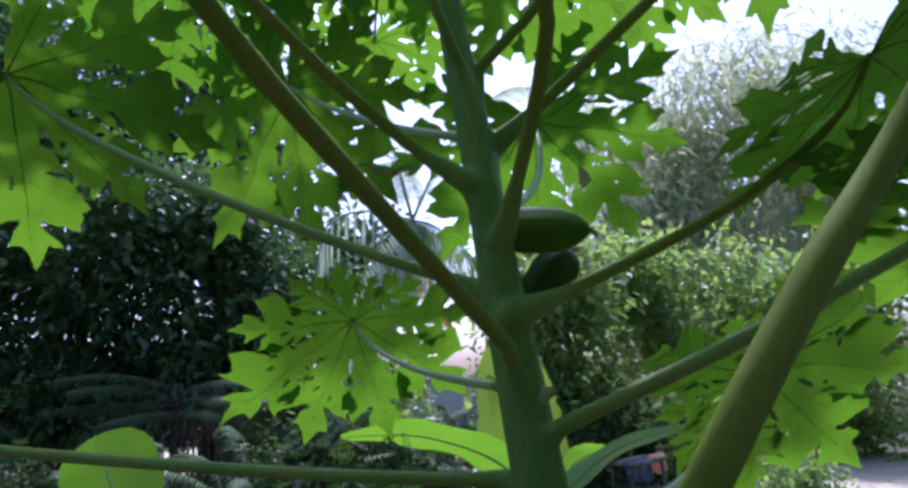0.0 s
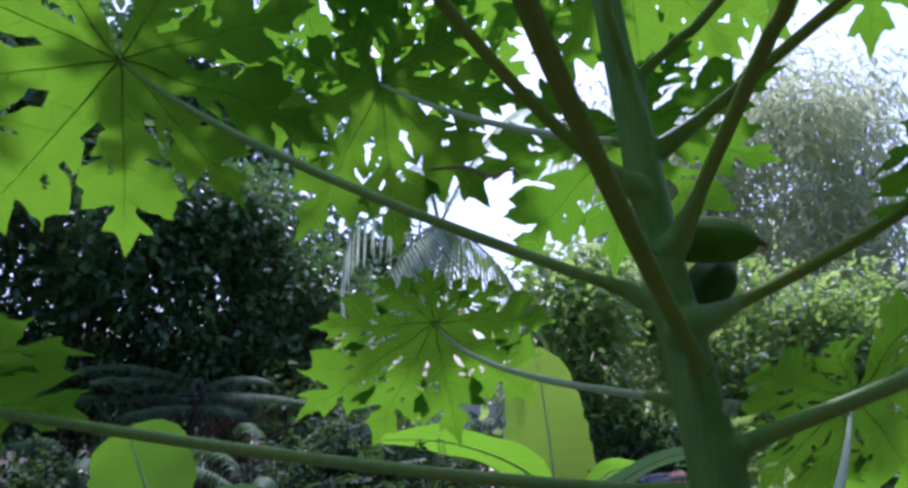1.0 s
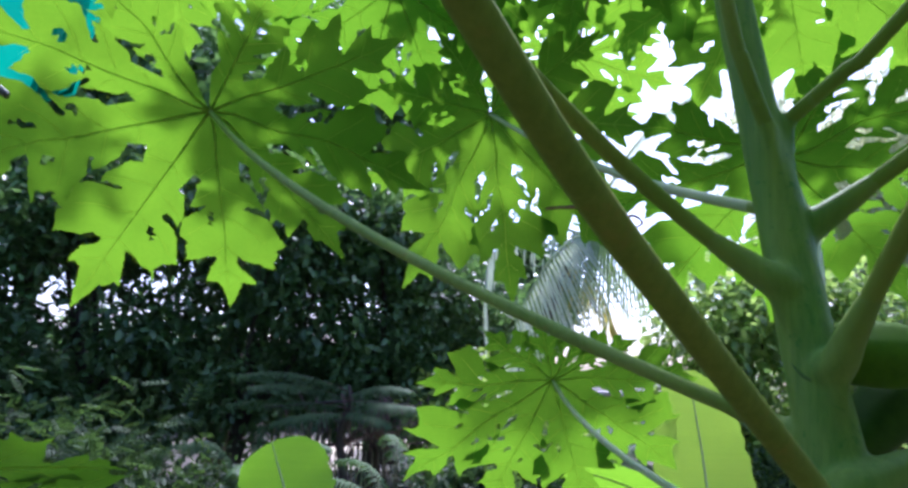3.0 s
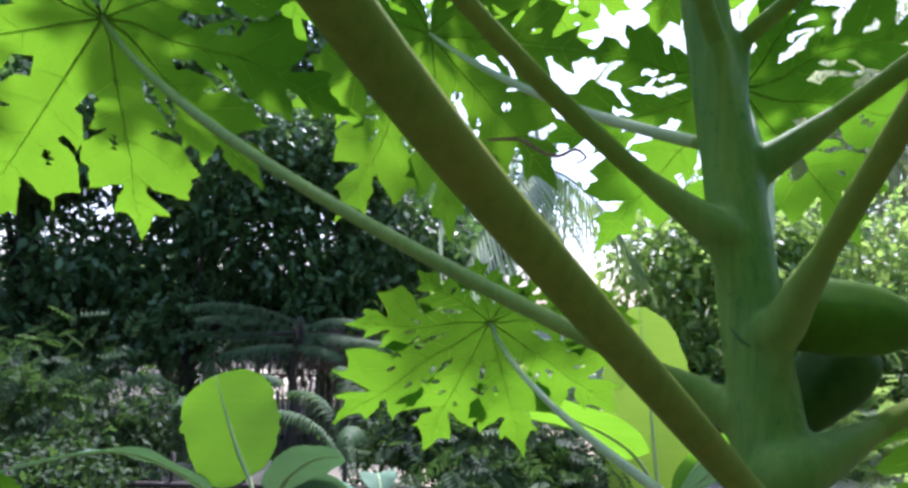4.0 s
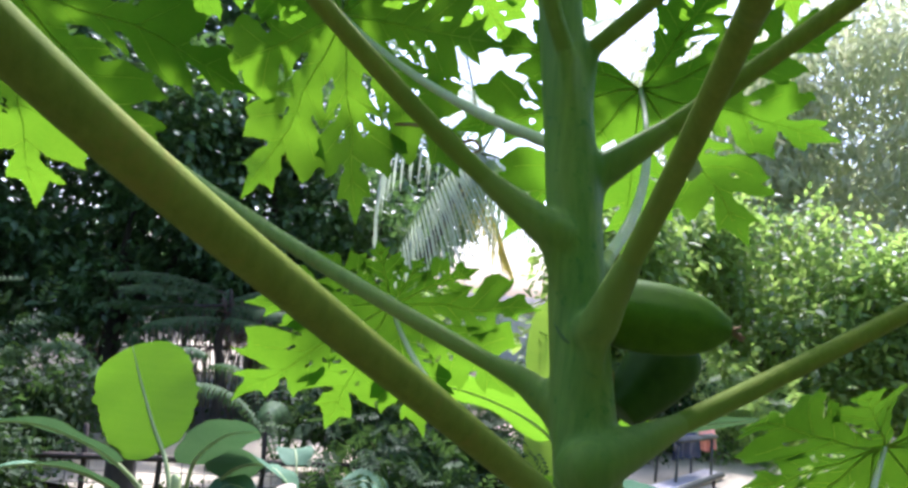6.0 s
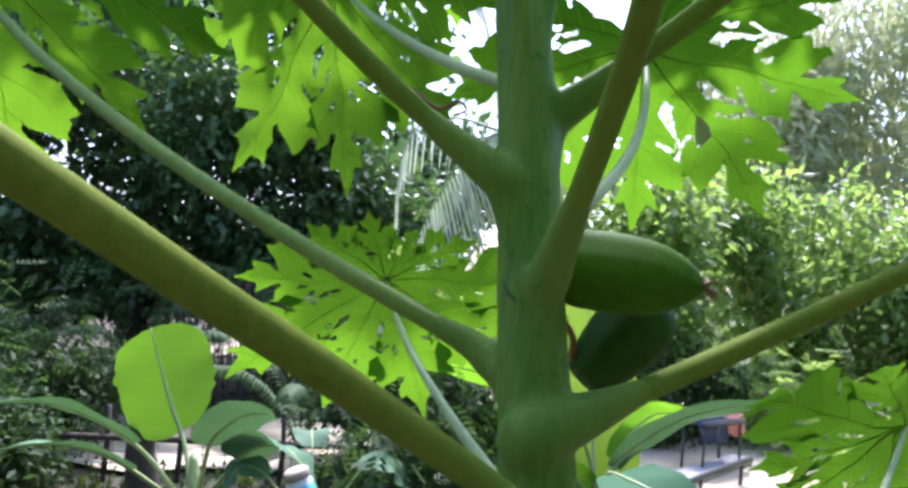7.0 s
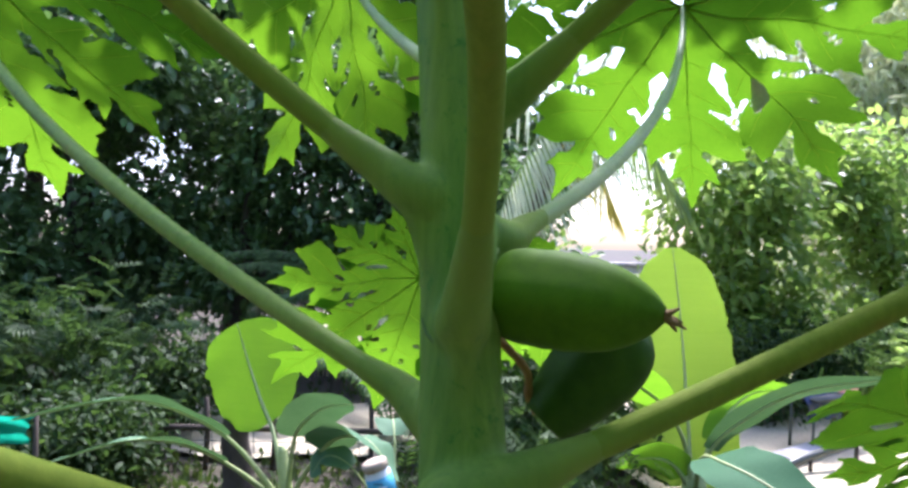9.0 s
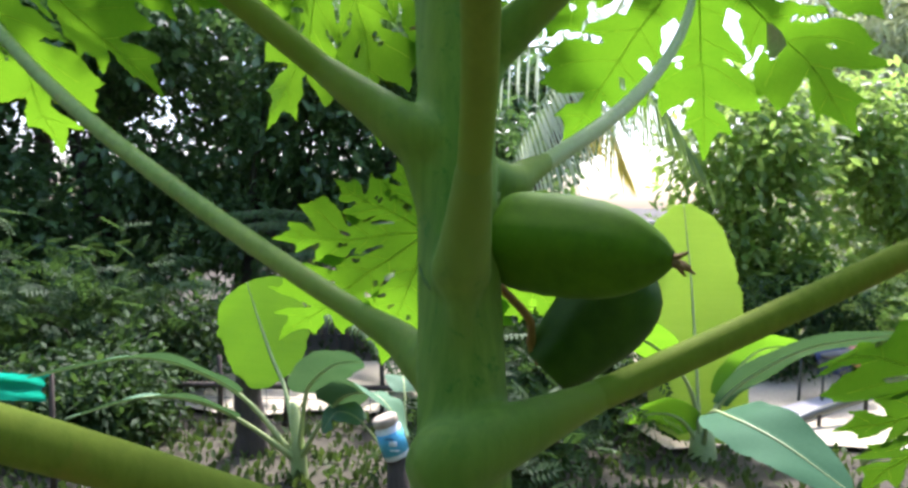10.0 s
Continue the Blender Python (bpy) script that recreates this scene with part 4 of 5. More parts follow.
def hanging_frond(parent, path, n, length, dirs, material, seed, wide=0.015, single=True):
    """A drooping frond whose leaflets hang to its lower side; dirs: way (x, z) of the first and of the last leaflet."""
    rnd = random.Random(seed)
    m = len(path) - 1
    rib = part("frond", tube(path, [0.016, 0.011, 0.004], 7), M_MIDRIB, parent)
    geos = []
    for k in range(n):
        s = 0.05 + 0.94 * k / (n - 1)
        f = s * m
        i = min(int(f), m - 1)
        p = path[i].lerp(path[i + 1], f - i)
        (ax, az), (bx, bz) = dirs
        for deep in (-1, 1):
            d = Vector((ax + (bx - ax) * s + rnd.uniform(-0.05, 0.05), 0.22 * deep + rnd.uniform(-0.08, 0.08), az + (bz - az) * s)).normalized()
            L = length * (0.85 if deep > 0 else 1.0) * (1.0 - 0.45 * s ** 2) * rnd.uniform(0.85, 1.1)
            verts, faces = [], []
            for q in range(7):
                u = q / 6
                c = p + d * (L * u) - Vector((0, 0, L * 0.28 * u * u))
                across = Vector((-d.z, 0.35 * deep, d.x)).normalized()
                w = wide * min(1, 0.45 + 3 * u) * (1 - u) ** 0.5 + 0.0012
                verts += [c - across * w, c + Vector((0, -0.005, 0.0)), c + across * w]
            for q in range(6):
                o = q * 3
                faces += [(o, o + 1, o + 4, o + 3), (o + 1, o + 2, o + 5, o + 4)]
            geos.append((verts, faces))
    if single:
        for g in geos:
            part("leaflet", g, material, rib)
    else:
        part("leaflet_mass", join(*geos), material, rib, kind="stuff")


palm = thing("palm_tree", (0.55, 6.6, 0), "slender palm tree with long drooping feathered fronds", "palm")
CR = Vector((1.16, 5.62, 2.66))
part("trunk", tube(smooth_path([(0.55, 6.6, -0.02), (0.62, 6.4, 1.2), CR], 8), [0.07, 0.055, 0.045], 14, 0.08, 3), M_WOOD, palm)
hanging_frond(palm, smooth_path([CR, (1.00, 5.48, 2.58), (0.78, 5.42, 2.34), (0.58, 5.40, 1.98), (0.42, 5.38, 1.55)], 8), 32, 0.80, ((0.75, -0.65), (0.10, -0.95)), M_PALM_SHEEN, 60, 0.0105)
hanging_frond(palm, smooth_path([CR, (1.34, 5.45, 2.56), (1.66, 5.42, 2.28), (1.96, 5.38, 1.82)], 8), 38, 0.62, ((-0.35, -0.9), (0.5, -0.85)), M_PALM_GREEN, 61, 0.0085)
hanging_frond(palm, smooth_path([CR, (1.12, 6.05, 2.66), (0.98, 6.2, 2.52), (0.84, 6.25, 2.28)], 8), 16, 0.80, ((-0.2, -1.0), (-0.7, -0.7)), M_PALM_GREEN, 62, 0.013)
hanging_frond(palm, smooth_path([CR, (1.26, 5.75, 2.30), (1.40, 5.8, 2.00), (1.47, 5.8, 1.78)], 8), 16, 0.46, ((-0.6, -0.8), (0.5, -0.85)), M_PALM_DRY, 63, 0.012)
hanging_frond(palm, smooth_path([CR, (0.75, 5.75, 2.78), (0.40, 5.70, 2.66), (0.27, 5.66, 2.30), (0.28, 5.64, 1.75)], 8), 18, 0.42, ((-0.1, -1.0), (0.05, -1.0)), M_PALM_SHEEN, 66, 0.010)
for k, (tip, bend) in enumerate((((2.62, 6.1, 4.25), (1.9, 5.9, 4.25)), ((1.16, 7.1, 3.3), (1.06, 6.4, 3.9)), ((0.66, 6.2, 4.5), (0.96, 6.0, 4.1)))):
    frond(palm, bezier([CR, bend, tip], 24), 44, 0.40, M_PALM_SHEEN, 64 + k, 0.7)

# ---- house far behind ----
house = thing("garden_wall", (4.0, 14.0, 0), "low whitewashed garden wall in bright sun", "wall")
part("wall_body", box((4.0, 14.0, 0.5), (7.0, 0.25, 1.1), -6, 0.02), M_WALL, house, smooth=False)
part("coping", box((4.0, 14.0, 1.09), (7.1, 0.36, 0.08), -6, 0.02), M_ROOF, house, smooth=False)
ob = thing("broadleaf_tree", (0.95, 9.9, 0), "slender tree with a high narrow dark crown", "tree", "garden trees")
part("trunk", tube(smooth_path([(0.95, 9.9, -0.02), (0.9, 9.85, 1.4), (1.0, 9.7, 2.7), (1.1, 9.6, 3.1)], 6), [0.07, 0.06, 0.045, 0.02], 9, 0.1, 71), M_WOOD, ob)
crown_part(ob, lumps_in(1.1, 9.6, 2.75, 0.55, 0.5, 0.35, 11, 0.40, 71), 4200, 0.14, "oval", M_DARKLEAF, 72)

# ---- banana plants ----


def banana_leaf(parent, pts, width, up, material, seed, fold=0.18, wave=0.05, tear=0.0, stem_r=0.011, start=0.0, blunt=0.0):
    """A broad blade along the curve pts (after the bare stalk up to share start), facing up; with a thick midrib."""
    rnd = random.Random(seed)
    path = smooth_path(pts, 10)
    n = len(path) - 1
    i0 = int(start * n)
    up = Vector(up).normalized()
    cols = 6
    verts, faces = [], []
    for i in range(i0, n + 1):
        s = (i - i0) / (n - i0)
        t = (path[min(i + 1, n)] - path[max(i - 1, 0)]).normalized()
        side = t.cross(up).normalized()
        nn = side.cross(t)
        w = width / 2 * (max(0.0, math.sin(math.pi * min(1, 0.06 + 0.92 * s) ** 0.75)) ** 0.55)
        if blunt:
            w = width / 2 * max(0.004, 1 - abs(2 * (0.03 + 0.965 * s) ** blunt - 1) ** 2.6) ** 0.46
        if s > 0.97:
            w *= 0.8
        for j in range(-cols, cols + 1):
            q = j / cols
            ww = w * (1 + (0.05 if blunt else 0.03) * rnd.uniform(-1, 1) * abs(q) + 0.05 * noise.noise(Vector((s * 7, q * 2, seed))) * abs(q))
            z = fold * abs(q) * w - 0.25 * fold * w * q * q + wave * w * math.sin(s * 14 + 2 * q + seed) * abs(q)
            verts.append(path[i] + side * (ww * q) + nn * z)
    k = 2 * cols + 1
    for i in range(n - i0):
        for j in range(2 * cols):
            if tear and abs(j - cols + 0.5) > 1.5 and rnd.random() < tear:
                continue
            a = i * k + j
            faces.append((a, a + 1, a + k + 1, a + k))
    st = part("leaf_stalk", tube(path, [stem_r * 1.6, stem_r, stem_r * 0.8, stem_r * 0.5, stem_r * 0.2], 9), M_MIDRIB, parent)
    part("leaf_blade", (verts, faces), material, st)
    return st


ban = thing("banana_plant", (-0.66, 3.06, 0), "young banana plant with one upright backlit leaf", "banana plant", "banana plants")
part("stem", tube(smooth_path([(-0.66, 3.06, -0.02), (-0.67, 3.06, 0.2), (-0.70, 3.1, 0.40)], 6), [0.05, 0.035, 0.02], 14), M_MIDRIB, ban)
B1 = (-0.665, 3.06, 0.1)
banana_leaf(ban, [B1, (-0.77, 3.2, 0.42), (-0.875, 3.29, 0.60), (-0.975, 3.37, 0.80), (-1.05, 3.42, 0.975)], 0.55, (0.1, 0.9, 0.1), M_BANANA, 2, 0.10, 0.02, start=0.34, blunt=1.15)
banana_leaf(ban, [B1, (-0.90, 2.98, 0.43), (-1.10, 2.82, 0.62), (-1.30, 2.62, 0.72), (-1.58, 2.3, 0.70)], 0.15, (0.1, 0.5, 0.85), M_BANANA_GREY, 3, 0.25, 0.12, start=0.32)
banana_leaf(ban, [B1, (-0.86, 2.88, 0.34), (-1.0, 2.66, 0.51), (-1.15, 2.42, 0.60), (-1.34, 2.17, 0.58)], 0.12, (0.1, 0.5, 0.85), M_BANANA_GREY, 4, 0.25, 0.12, start=0.34)
banana_leaf(ban, [B1, (-0.62, 2.98, 0.40), (-0.57, 2.9, 0.54), (-0.44, 2.82, 0.66), (-0.29, 2.74, 0.70)], 0.25, (-0.3, 0.85, 0.45), M_BANANA_GREY, 5, 0.12, 0.08, start=0.42)
banana_leaf(ban, [B1, (-0.54, 2.95, 0.32), (-0.38, 2.8, 0.52), (-0.2, 2.65, 0.56), (-0.06, 2.55, 0.42)], 0.30, (0.2, 0.3, 0.95), M_BANANA_GREY, 6, 0.2, 0.1, start=0.4)
ban2 = thing("banana_plant", (1.48, 3.42, 0), "banana plant with a large upright pale backlit leaf", "banana plant", "banana plants")
part("stem", tube(smooth_path([(1.48, 3.42, -0.02), (1.48, 3.43, 0.12), (1.485, 3.46, 0.24)], 6), [0.085, 0.07, 0.05], 16), M_MIDRIB, ban2)
B2 = (1.48, 3.43, 0.08)
banana_leaf(ban2, [B2, (1.49, 3.53, 0.22), (1.50, 3.66, 0.55), (1.50, 3.82, 1.02), (1.48, 3.95, 1.445)], 0.60, (0.05, 0.95, 0.1), M_BANANA_PALE, 12, 0.08, 0.02, start=0.10, blunt=1.0)
banana_leaf(ban2, [B2, (1.38, 3.36, 0.45), (1.15, 3.28, 0.70), (0.72, 3.32, 0.86), (0.27, 3.35, 0.885)], 0.30, (0.0, 0.6, 0.8), M_BANANA, 13, 0.2, 0.1, start=0.4)
banana_leaf(ban2, [B2, (1.55, 3.38, 0.36), (1.70, 3.30, 0.55), (1.95, 3.18, 0.73), (2.27, 2.92, 0.85)], 0.17, (0.0, 0.8, 0.6), M_BANANA_GREY, 14, 0.2, 0.1, start=0.25)
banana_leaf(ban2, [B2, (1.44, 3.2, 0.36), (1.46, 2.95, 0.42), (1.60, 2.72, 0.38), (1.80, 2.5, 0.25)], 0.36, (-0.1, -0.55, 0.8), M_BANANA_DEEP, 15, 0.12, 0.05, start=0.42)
banana_leaf(ban2, [B2, (1.36, 3.40, 0.26), (1.22, 3.40, 0.30), (1.05, 3.42, 0.24)], 0.24, (0.0, 0.75, 0.65), M_BANANA, 16, 0.2, 0.08, start=0.2)
banana_leaf(ban2, [B2, (1.60, 3.5, 0.4), (1.80, 3.55, 0.62), (2.05, 3.55, 0.66)], 0.22, (0.0, 0.8, 0.6), M_BANANA, 17, 0.2, 0.08, start=0.3)

# ---- fence, pot and odds ----
fence = thing("garden_fence", (-1.6, 3.86, 0), "low wire fence with dark timber rail and thin posts", "fence")
for k in range(10):
    xx = -4.2 + 0.54 * k + 0.06 * (k % 3)
    part("post", tube([Vector((xx, 3.88, -0.02)), Vector((xx + 0.01, 3.88, 0.25)), Vector((xx, 3.88, 0.46))], [0.018, 0.016, 0.014], 8, 0.1, k), M_WOOD, fence)
part("rail", tube(smooth_path([(-4.4, 3.85, 0.30), (-1.8, 3.85, 0.28), (0.85, 3.85, 0.29)], 8), [0.020, 0.017], 9, 0.1, 5), M_WOOD, fence)
for z in (0.06, 0.14, 0.21):
    part("wire", tube(smooth_path([(-4.3, 3.86, z), (-1.8, 3.86, z - 0.012), (0.8, 3.86, z)], 8), [0.003, 0.003], 5), M_STEEL, fence)
for k in range(38):
    xx = -4.2 + 0.13 * k
    part("wire", tube([Vector((xx, 3.864, 0.0)), Vector((xx + 0.006, 3.864, 0.15)), Vector((xx, 3.864, 0.29))], [0.0028, 0.0028], 5), M_STEEL, fence)
solo("tree_stump", tube(smooth_path([(-1.03, 3.42, -0.02), (-1.02, 3.42, 0.12), (-1.05, 3.43, 0.34), (-1.03, 3.43, 0.50)], 5), [0.11, 0.085, 0.075, 0.07], 16, 0.12, 31), M_WOOD, "dark rough tree stump beside the banana plant", "stump")
pail = thing("planter_box", (0.37, 4.05, 0), "small dark planter box with a grey rim and a thin cane", "planter")
part("box_body", box((0.37, 4.05, 0.09), (0.20, 0.16, 0.18), 6, 0.012), M_BLACKP, pail)
part("rim", box((0.37, 4.05, 0.19), (0.215, 0.175, 0.03), 6, 0.008), M_ROOF, pail, "grey rim")
part("cane", tube([Vector((0.32, 4.05, 0.18)), Vector((0.325, 4.05, 0.38)), Vector((0.32, 4.05, 0.56))], [0.004, 0.0035, 0.003], 6), M_REED, pail)

jar = thing("plastic_jar", (-0.085, 2.40, 0.385), "blue and white plastic jar with a faded lid on a stake", "jar")
JA, JB = Vector((-0.34, -0.05, 1)).normalized(), Vector((-0.085, 2.40, 0.385))
part("jar_body", lathe([(0, 0.050), (0.004, 0.055), (0.125, 0.055), (0.138, 0.046), (0.15, 0.040)], JB, JA, 24), M_WHITEP, jar)
part("label", lathe([(0.022, 0.0557), (0.070, 0.0560), (0.116, 0.0557)], JB, JA, 24), M_BLUE, jar, "blue paper label")
part("label_print", box(JB + JA * 0.075 + Vector((0.012, -0.0565, 0)), (0.032, 0.003, 0.020), 0, 0.001), M_WHITEP, jar)
part("label_print", box(JB + JA * 0.045 + Vector((0.010, -0.0565, 0)), (0.040, 0.003, 0.006), 0, 0.001), M_WHITEP, jar)
part("label_print", box(JB + JA * 0.096 + Vector((0.004, -0.0565, 0)), (0.036, 0.003, 0.005), 0, 0.001), M_NAVY, jar)
part("lid", lathe([(0.140, 0.046), (0.144, 0.052), (0.172, 0.052), (0.178, 0.045)], JB, JA, 24), M_CLAY, jar)
solo("stake", tube([Vector((-0.08, 2.40, -0.02)), Vector((-0.08, 2.40, 0.2)), Vector((-0.083, 2.40, 0.387))], [0.055, 0.05, 0.044], 12, 0.1, 3), M_WOOD, "dark weathered wooden stake", "stake")

broad = thing("broad_leaf_plant", (-0.08, 2.75, 0), "low plant with broad dull grey-green leaves", "plant")
for k, (ang, h, L, w, lift) in enumerate(((170, 0.40, 0.22, 0.17, 0.04), (100, 0.50, 0.24, 0.18, 0.05), (20, 0.44, 0.24, 0.18, 0.02), (300, 0.30, 0.22, 0.15, -0.02))):
    g = radians(ang)
    cx, cy = math.cos(g), math.sin(g)
    banana_leaf(broad, [(-0.08, 2.75, 0.0), (-0.08 + 0.10 * cx, 2.75 + 0.10 * cy, h * 0.6), (-0.08 + 0.22 * cx, 2.75 + 0.22 * cy, h), (-0.08 + (0.22 + L * 0.55) * cx, 2.75 + (0.22 + L * 0.55) * cy, h + lift), (-0.08 + (0.2 + L) * cx, 2.75 + (0.2 + L) * cy, h + lift - 0.10)], w, (-0.25 * cx, -0.25 * cy - 0.25, 0.9), M_BANANA_GREY, 40 + k, 0.15, 0.08, start=0.5, stem_r=0.006)

net = thing("shade_net", (-4.0, 4.4, 3.0), "teal shade netting hung between trees", "net")


def cloth(a, b, c, d, n=16, sag=0.15, seed=0):
    a, b, c, d = map(Vector, (a, b, c, d))
    verts, faces = [], []
    for j in range(n + 1):
        for i in range(n + 1):
            p = a.lerp(b, i / n).lerp(d.lerp(c, i / n), j / n)
            p += Vector((0.05 * noise.noise(Vector((i * 0.5, j * 0.2, seed))), 0.12 * noise.noise(Vector((i * 0.4, j * 0.15, seed + 4))), -sag * math.sin(math.pi * i / n)))
            verts.append(p)
    for j in range(n):
        for i in range(n):
            q = j * (n + 1) + i
            faces.append((q, q + 1, q + n + 2, q + n + 1))
    return verts, faces


part("sheet", cloth((-5.2, 4.6, 2.9), (-2.85, 4.2, 3.3), (-2.55, 4.2, 5.0), (-5.2, 4.6, 5.0), seed=2), M_NET, net)
for p in (((-5.2, 4.6, 2.9), (-4.0, 4.4, 2.95), (-2.85, 4.2, 3.3)), ((-2.85, 4.2, 3.3), (-2.72, 4.2, 4.1), (-2.55, 4.2, 5.0)), ((-2.55, 4.2, 5.0), (-3.9, 4.4, 4.87), (-5.2, 4.6, 5.0))):
    part("hem_rope", tube(smooth_path(p, 8), [0.018, 0.018], 8), M_NET, net)
part("top_pole", tube([Vector((-5.35, 4.62, 5.02)), Vector((-3.9, 4.38, 5.03)), Vector((-2.25, 4.08, 5.02))], [0.03, 0.028, 0.025], 10), M_TIMBER, net)
part("post", tube([Vector((-5.25, 4.62, -0.03)), Vector((-5.25, 4.62, 2.5)), Vector((-5.25, 4.62, 5.05))], [0.045, 0.04, 0.035], 10), M_TIMBER, net)
part("hung_fold", cloth((-3.15, 4.1, 3.05), (-2.75, 4.05, 3.3), (-2.3, 4.05, 5.0), (-2.7, 4.1, 5.0), n=10, seed=9, sag=0.0), M_NET, net)
net2 = thing("shade_net", (-3.2, 4.2, 0.5), "strip of teal shade netting along the fence", "net")
part("sheet", cloth((-4.0, 3.0, 0.42), (-1.82, 2.82, 0.455), (-1.80, 2.82, 0.59), (-4.0, 3.0, 0.62), seed=5, sag=0.02), M_NET, net2)
for x, y in ((-1.81, 2.84), (-3.0, 2.91), (-4.0, 3.02)):
    part("post", tube([Vector((x, y, -0.03)), Vector((x, y, 0.3)), Vector((x, y, 0.6))], [0.014, 0.013, 0.012], 8), M_WOOD, net2)

# ---- weeds ----
rsn = np.random.RandomState(77)
n = 26000
px = np.concatenate([rsn.normal(-0.6, 2.3, n // 3), rsn.normal(0, 5.0, n - n // 3)])
py = np.concatenate([rsn.normal(3.0, 1.2, n // 3), rsn.normal(1.5, 4.5, n - n // 3)])
keep = ~((px > 1.35) & (py > 3.5)) & ~((py > 4.2) & (py < 5.4)) & (np.hypot(px - 0.26, py + 0.36) > 0.2)
px, py = px[keep], py[keep]
P = np.stack([px, py, np.array([ground_height(a, b) - 0.02 for a, b in zip(px, py)])], 1)
V, F = leaf_cloud(P, np.tile((0, 0, 1.6), (len(P), 1)), rsn.uniform(0.03, 0.075, len(P)), "oval", 78, 0.0)
tagged(new("weeds", fast_mesh("weeds", V, F, M_GRASS)), "low green weeds and grass on the soil", "weeds", kind="stuff")

# ---- lamp, reeds and ferns ----
hook = thing("hook_stake", (-0.855, 0.339, 0), "dark metal garden stake with a hooked top", "stake")
part("pole", tube(smooth_path([(-0.855, 0.339, -0.03), (-0.852, 0.34, 0.9), (-0.855, 0.339, 1.745)], 6), [0.010, 0.009, 0.009], 12), M_STEEL, hook)
part("hook", tube(smooth_path([(-0.855, 0.339, 1.735), (-0.872, 0.339, 1.760), (-0.862, 0.339, 1.784), (-0.835, 0.339, 1.790), (-0.812, 0.339, 1.776)], 6), [0.011, 0.008, 0.006], 10), M_STEEL, hook)

reeds = thing("reed_screen", (-0.95, 7.0, 0), "sunlit screen of dry straw-coloured stalks", "screen")
rr = random.Random(5)
for k in range(38):
    x = -2.05 + 1.95 * k / 37 + rr.uniform(-0.015, 0.015)
    h = rr.uniform(0.78, 0.92)
    part("stalk", tube([Vector((x, 7.0, -0.03)), Vector((x + rr.uniform(-0.02, 0.02), 7.0, h / 2)), Vector((x + rr.uniform(-0.04, 0.04), 7.0, h))], [0.012, 0.011, 0.008], 6), M_REED, reeds)
for z in (0.2, 0.62):
    part("binding", tube([Vector((-2.08, 6.98, z)), Vector((-1.0, 6.98, z + 0.01)), Vector((-0.08, 6.98, z))], [0.012, 0.012], 6), M_TIMBER, reeds)

sapling = thing("feathery_sapling", (-0.98, 5.9, 0), "slim dark tree with level sprays of fine grey-green leaflets", "tree", "garden trees")
part("trunk", tube(smooth_path([(-0.98, 5.9, -0.02), (-0.95, 5.9, 0.45), (-1.0, 5.92, 0.8), (-0.92, 5.95, 1.05), (-0.95, 6.0, 1.25)], 6), [0.05, 0.042, 0.036, 0.03, 0.012], 10, 0.15, 8), M_WOOD, sapling)
rq = random.Random(44)
for k, (dx, dz, z) in enumerate(((-0.95, 0.02, 1.05), (-0.75, 0.10, 1.12), (0.85, 0.02, 1.04), (0.95, -0.08, 1.12), (-0.55, -0.06, 1.0), (0.60, 0.08, 1.14), (0.45, -0.05, 1.0), (-0.85, 0.12, 1.2))):
    q = Vector((-0.96, 5.93, z))
    frond(sapling, bezier([q, q + Vector((dx * 0.5, rq.uniform(-0.5, -0.1), 0.10 + dz)), q + Vector((dx, rq.uniform(-0.7, -0.2), dz))], 16), 40, 0.13, M_FERN, 500 + k, 0.7, 0.008, rib_r=0.005, rib_m=M_TIMBER)

vines = thing("dry_vines", (-0.75, 6.1, 0), "tangle of dry brown vines and roots under the trees", "vines")
rv = random.Random(9)
for k in range(70):
    x = -0.75 + rv.gauss(0, 0.38)
    y = 6.2 + rv.uniform(-0.15, 0.25)
    top, low = rv.uniform(0.85, 1.2), rv.choice((rv.uniform(0.35, 0.7), -0.02))
    sway = rv.uniform(-0.22, 0.22)
    part("vine", tube(smooth_path([(x, y, top), (x + sway * 0.6, y - 0.05, top * 0.66 + low * 0.34), (x + sway * 0.4, y, top * 0.3 + low * 0.7), (x + sway, y + 0.03, low)], 4), [rv.uniform(0.004, 0.009), 0.004, 0.003], 5), M_TIMBER if k % 3 else M_WOOD, vines)
for k in range(7):
    x, x2 = -1.3 + 0.12 * k, -0.2 + rv.uniform(-0.3, 0.3)
    part("vine", tube(smooth_path([(x, 6.0, 0.62 + 0.05 * k), ((x + x2) / 2, 5.95, 0.80 + rv.uniform(-0.06, 0.1)), (x2, 6.0, 1.02 + rv.uniform(-0.08, 0.08))], 5), [0.008, 0.005], 5), M_TIMBER, vines)
part("binding_root", tube(smooth_path([(-1.75, 6.2, 1.02), (-0.9, 6.15, 1.10), (0.15, 6.25, 1.04)], 6), [0.012, 0.016, 0.010], 7, 0.2, 3), M_WOOD, vines)

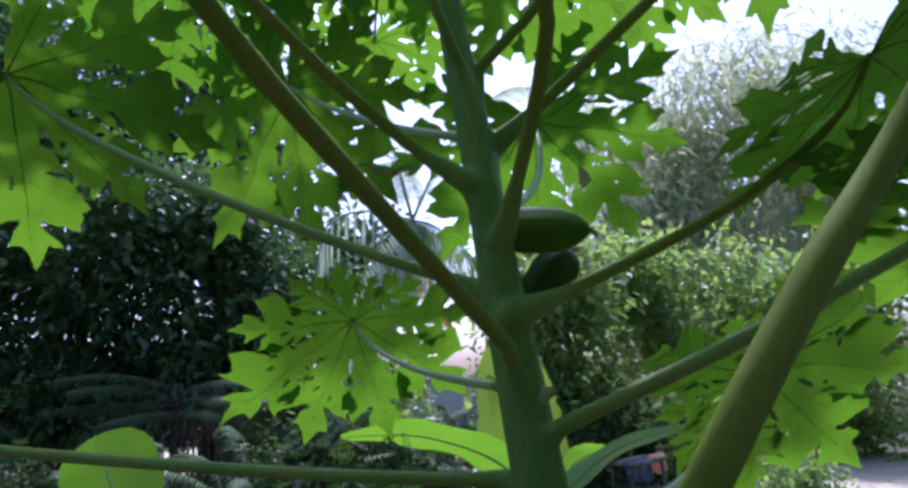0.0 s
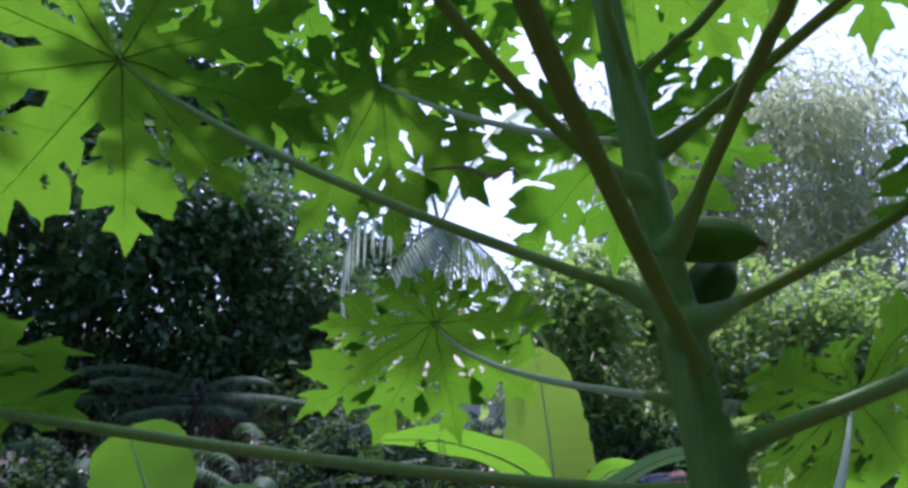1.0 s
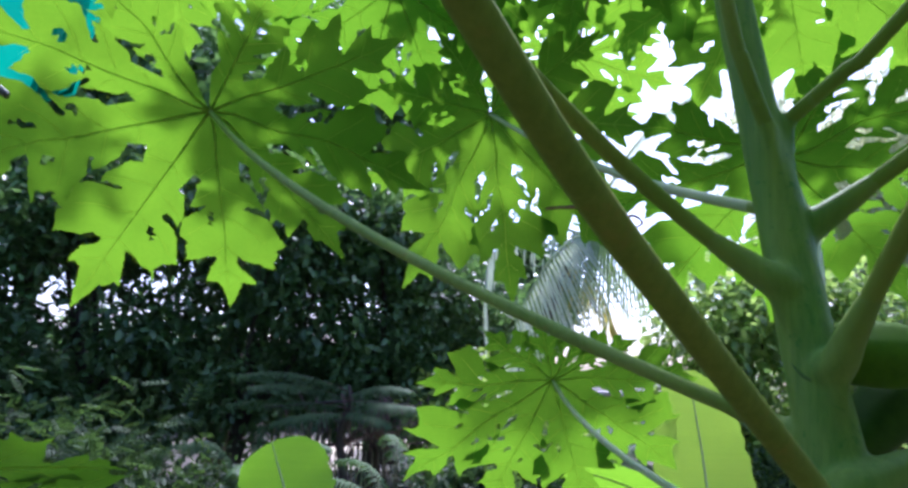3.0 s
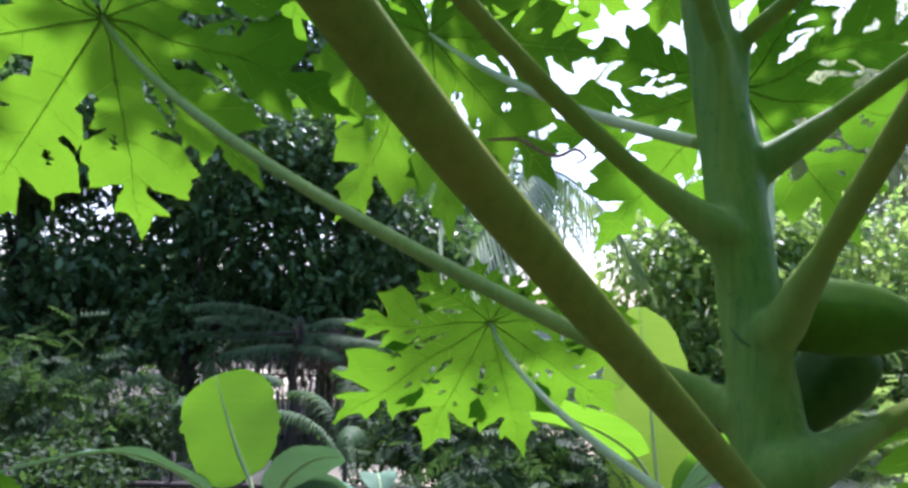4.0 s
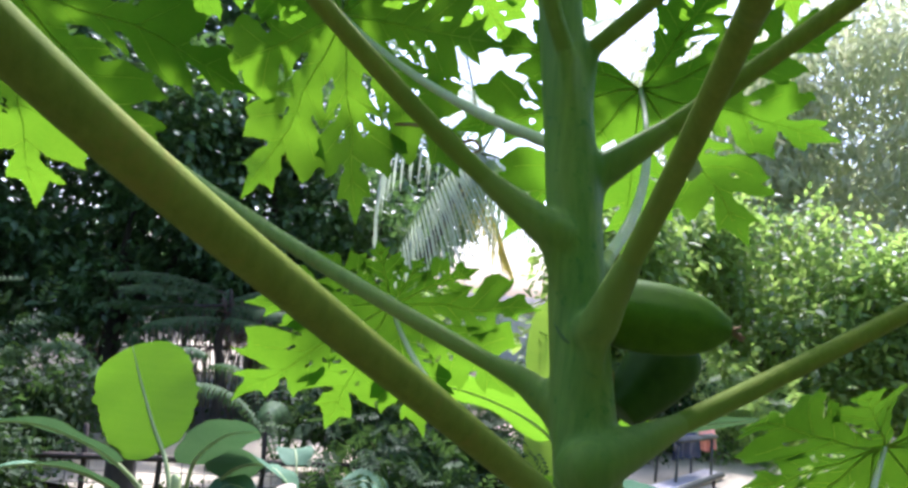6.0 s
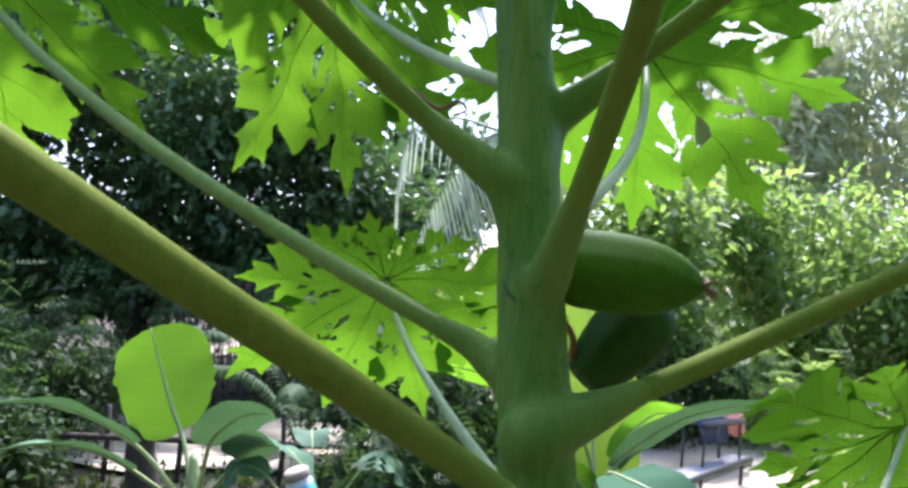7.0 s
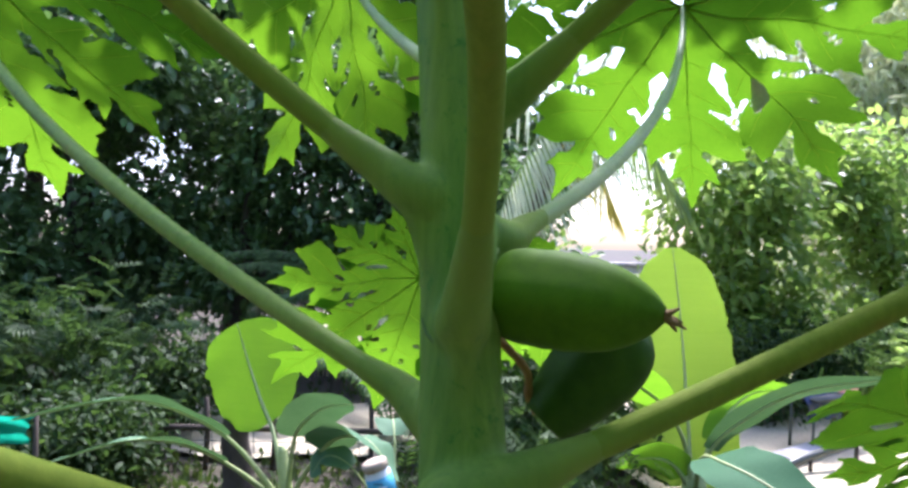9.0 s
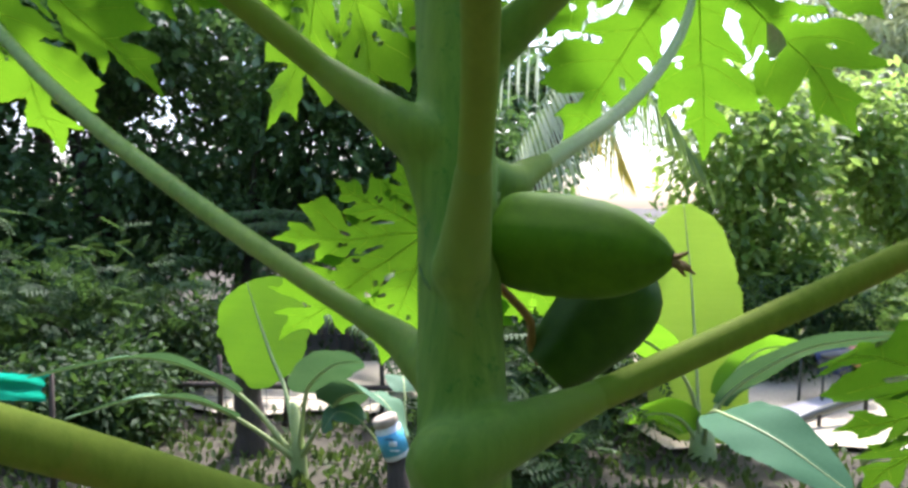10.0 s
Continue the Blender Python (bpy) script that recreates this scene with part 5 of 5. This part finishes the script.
for k, (x, y, z) in enumerate(((-1.5, 5.0, 0.0), (-0.3, 4.6, 0.0), (-2.6, 5.0, 0.0), (0.75, 4.5, 0.0), (-3.6, 4.5, 0.0))):
    fern = thing("fern", (x, y, z), "grey-green fern with low arching fronds", "fern", "ferns by the fence")
    rf = random.Random(90 + k)
    for q in range(7):
        a = q * 0.9 + rf.uniform(-0.3, 0.3)
        L = rf.uniform(0.55, 0.85)
        h = rf.uniform(0.7, 1.15)
        frond(fern, bezier([(x, y, 0), (x + 0.3 * L * math.cos(a), y + 0.3 * L * math.sin(a), h), (x + L * math.cos(a), y + L * math.sin(a), h * 0.8)], 16), 34, 0.14, M_FERN, 200 + 10 * k + q, 0.8, 0.014, rib_r=0.006, rib_m=M_FERN)

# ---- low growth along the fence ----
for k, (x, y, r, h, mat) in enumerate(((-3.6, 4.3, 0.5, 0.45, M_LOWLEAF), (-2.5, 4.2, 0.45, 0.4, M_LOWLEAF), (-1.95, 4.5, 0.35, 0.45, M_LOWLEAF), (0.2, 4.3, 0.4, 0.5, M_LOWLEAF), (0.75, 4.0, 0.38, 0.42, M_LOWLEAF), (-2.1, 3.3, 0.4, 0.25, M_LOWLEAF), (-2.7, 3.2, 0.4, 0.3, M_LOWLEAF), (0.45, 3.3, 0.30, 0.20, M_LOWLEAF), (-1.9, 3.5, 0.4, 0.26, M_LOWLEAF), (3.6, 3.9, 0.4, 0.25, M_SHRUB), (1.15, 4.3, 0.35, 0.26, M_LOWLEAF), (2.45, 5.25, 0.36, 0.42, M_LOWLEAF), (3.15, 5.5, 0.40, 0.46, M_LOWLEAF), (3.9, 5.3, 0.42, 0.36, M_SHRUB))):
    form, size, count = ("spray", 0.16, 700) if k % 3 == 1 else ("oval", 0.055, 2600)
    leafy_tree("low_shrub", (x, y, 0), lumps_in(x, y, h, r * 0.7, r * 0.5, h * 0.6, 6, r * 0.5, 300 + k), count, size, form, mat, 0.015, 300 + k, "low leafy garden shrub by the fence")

# ---- right-hand path: pole rail and stool ----
rail = thing("bamboo_rail", (2.4, 4.0, 0), "grey bamboo pole laid as a low rail on short stakes", "rail")
part("pole", tube([Vector((1.93, 3.72, 0.10)), Vector((2.3, 3.93, 0.17)), Vector((2.8, 4.15, 0.26))], [0.028, 0.026, 0.022], 10, 0.08, 4), M_STEEL, rail)
for x, y, h in ((2.0, 3.76, 0.10), (2.35, 3.95, 0.16), (2.72, 4.12, 0.23)):
    part("stake", tube([Vector((x, y, -0.02)), Vector((x, y, h))], [0.014, 0.012], 8), M_WOOD, rail)
stool = thing("stool", (2.72, 4.56, 0), "low dark stool with thin metal legs", "stool")
part("seat", box((2.72, 4.56, 0.44), (0.50, 0.26, 0.03), 30, 0.01), M_STEEL, stool)
for dx in (-0.18, 0.18):
    for dy in (-0.09, 0.09):
        part("leg", tube([Vector((2.72 + dx * 1.1 - dy * 0.4, 4.56 + dy + dx * 0.55, 0.0)), Vector((2.72 + dx - dy * 0.4, 4.56 + dy + dx * 0.5, 0.43))], [0.010, 0.010], 8), M_STEEL, stool)


def draped(x0, y0, x1, y1, z0, z1, seed, n=18):
    """A cloth that hangs over an edge from (x0, y0) to (x1, y1), between the heights z1 and z0, in folds."""
    verts, faces = [], []
    e = Vector((x1 - x0, y1 - y0, 0)).normalized()
    o = Vector((e.y, -e.x, 0))
    for j in range(9):
        for i in range(n + 1):
            f, g = i / n, j / 8
            low = z0 + 0.035 * noise.noise(Vector((f * 6, seed, 0)))
            fold = 0.022 * math.sin(f * 19 + seed) * g + 0.012 * noise.noise(Vector((f * 8, g * 2, seed)))
            verts.append(Vector((x0, y0, 0)).lerp(Vector((x1, y1, 0)), f) + o * (fold + 0.03 * min(1, g * 3) - 0.02) + Vector((0, 0, z1 + (low - z1) * g)))
    for j in range(8):
        for i in range(n):
            a = j * (n + 1) + i
            faces.append((a, a + 1, a + n + 2, a + n + 1))
    m = len(verts)
    verts += [v - o * 0.006 for v in verts]
    return verts, faces + [tuple(m + k for k in reversed(f)) for f in faces]


solo("blue_cloth", draped(2.50, 4.34, 2.80, 4.52, 0.30, 0.47, 2), M_NAVY, "dark blue cloth draped over the stool", "cloth")
solo("coral_cloth", draped(2.83, 4.54, 3.02, 4.65, 0.33, 0.48, 5), M_PINK, "coral pink cloth draped beside the blue one", "cloth")
ledge = thing("concrete_ledge", (2.6, 4.38, 0), "low pale concrete ledge with a dark weathered top", "ledge")
part("ledge_body", box((2.66, 4.42, 0.045), (1.05, 0.16, 0.13), 38, 0.01), M_PAVE, ledge, smooth=False)
part("coping", box((2.66, 4.42, 0.122), (1.07, 0.18, 0.024), 38, 0.006), M_ROOF, ledge, smooth=False)
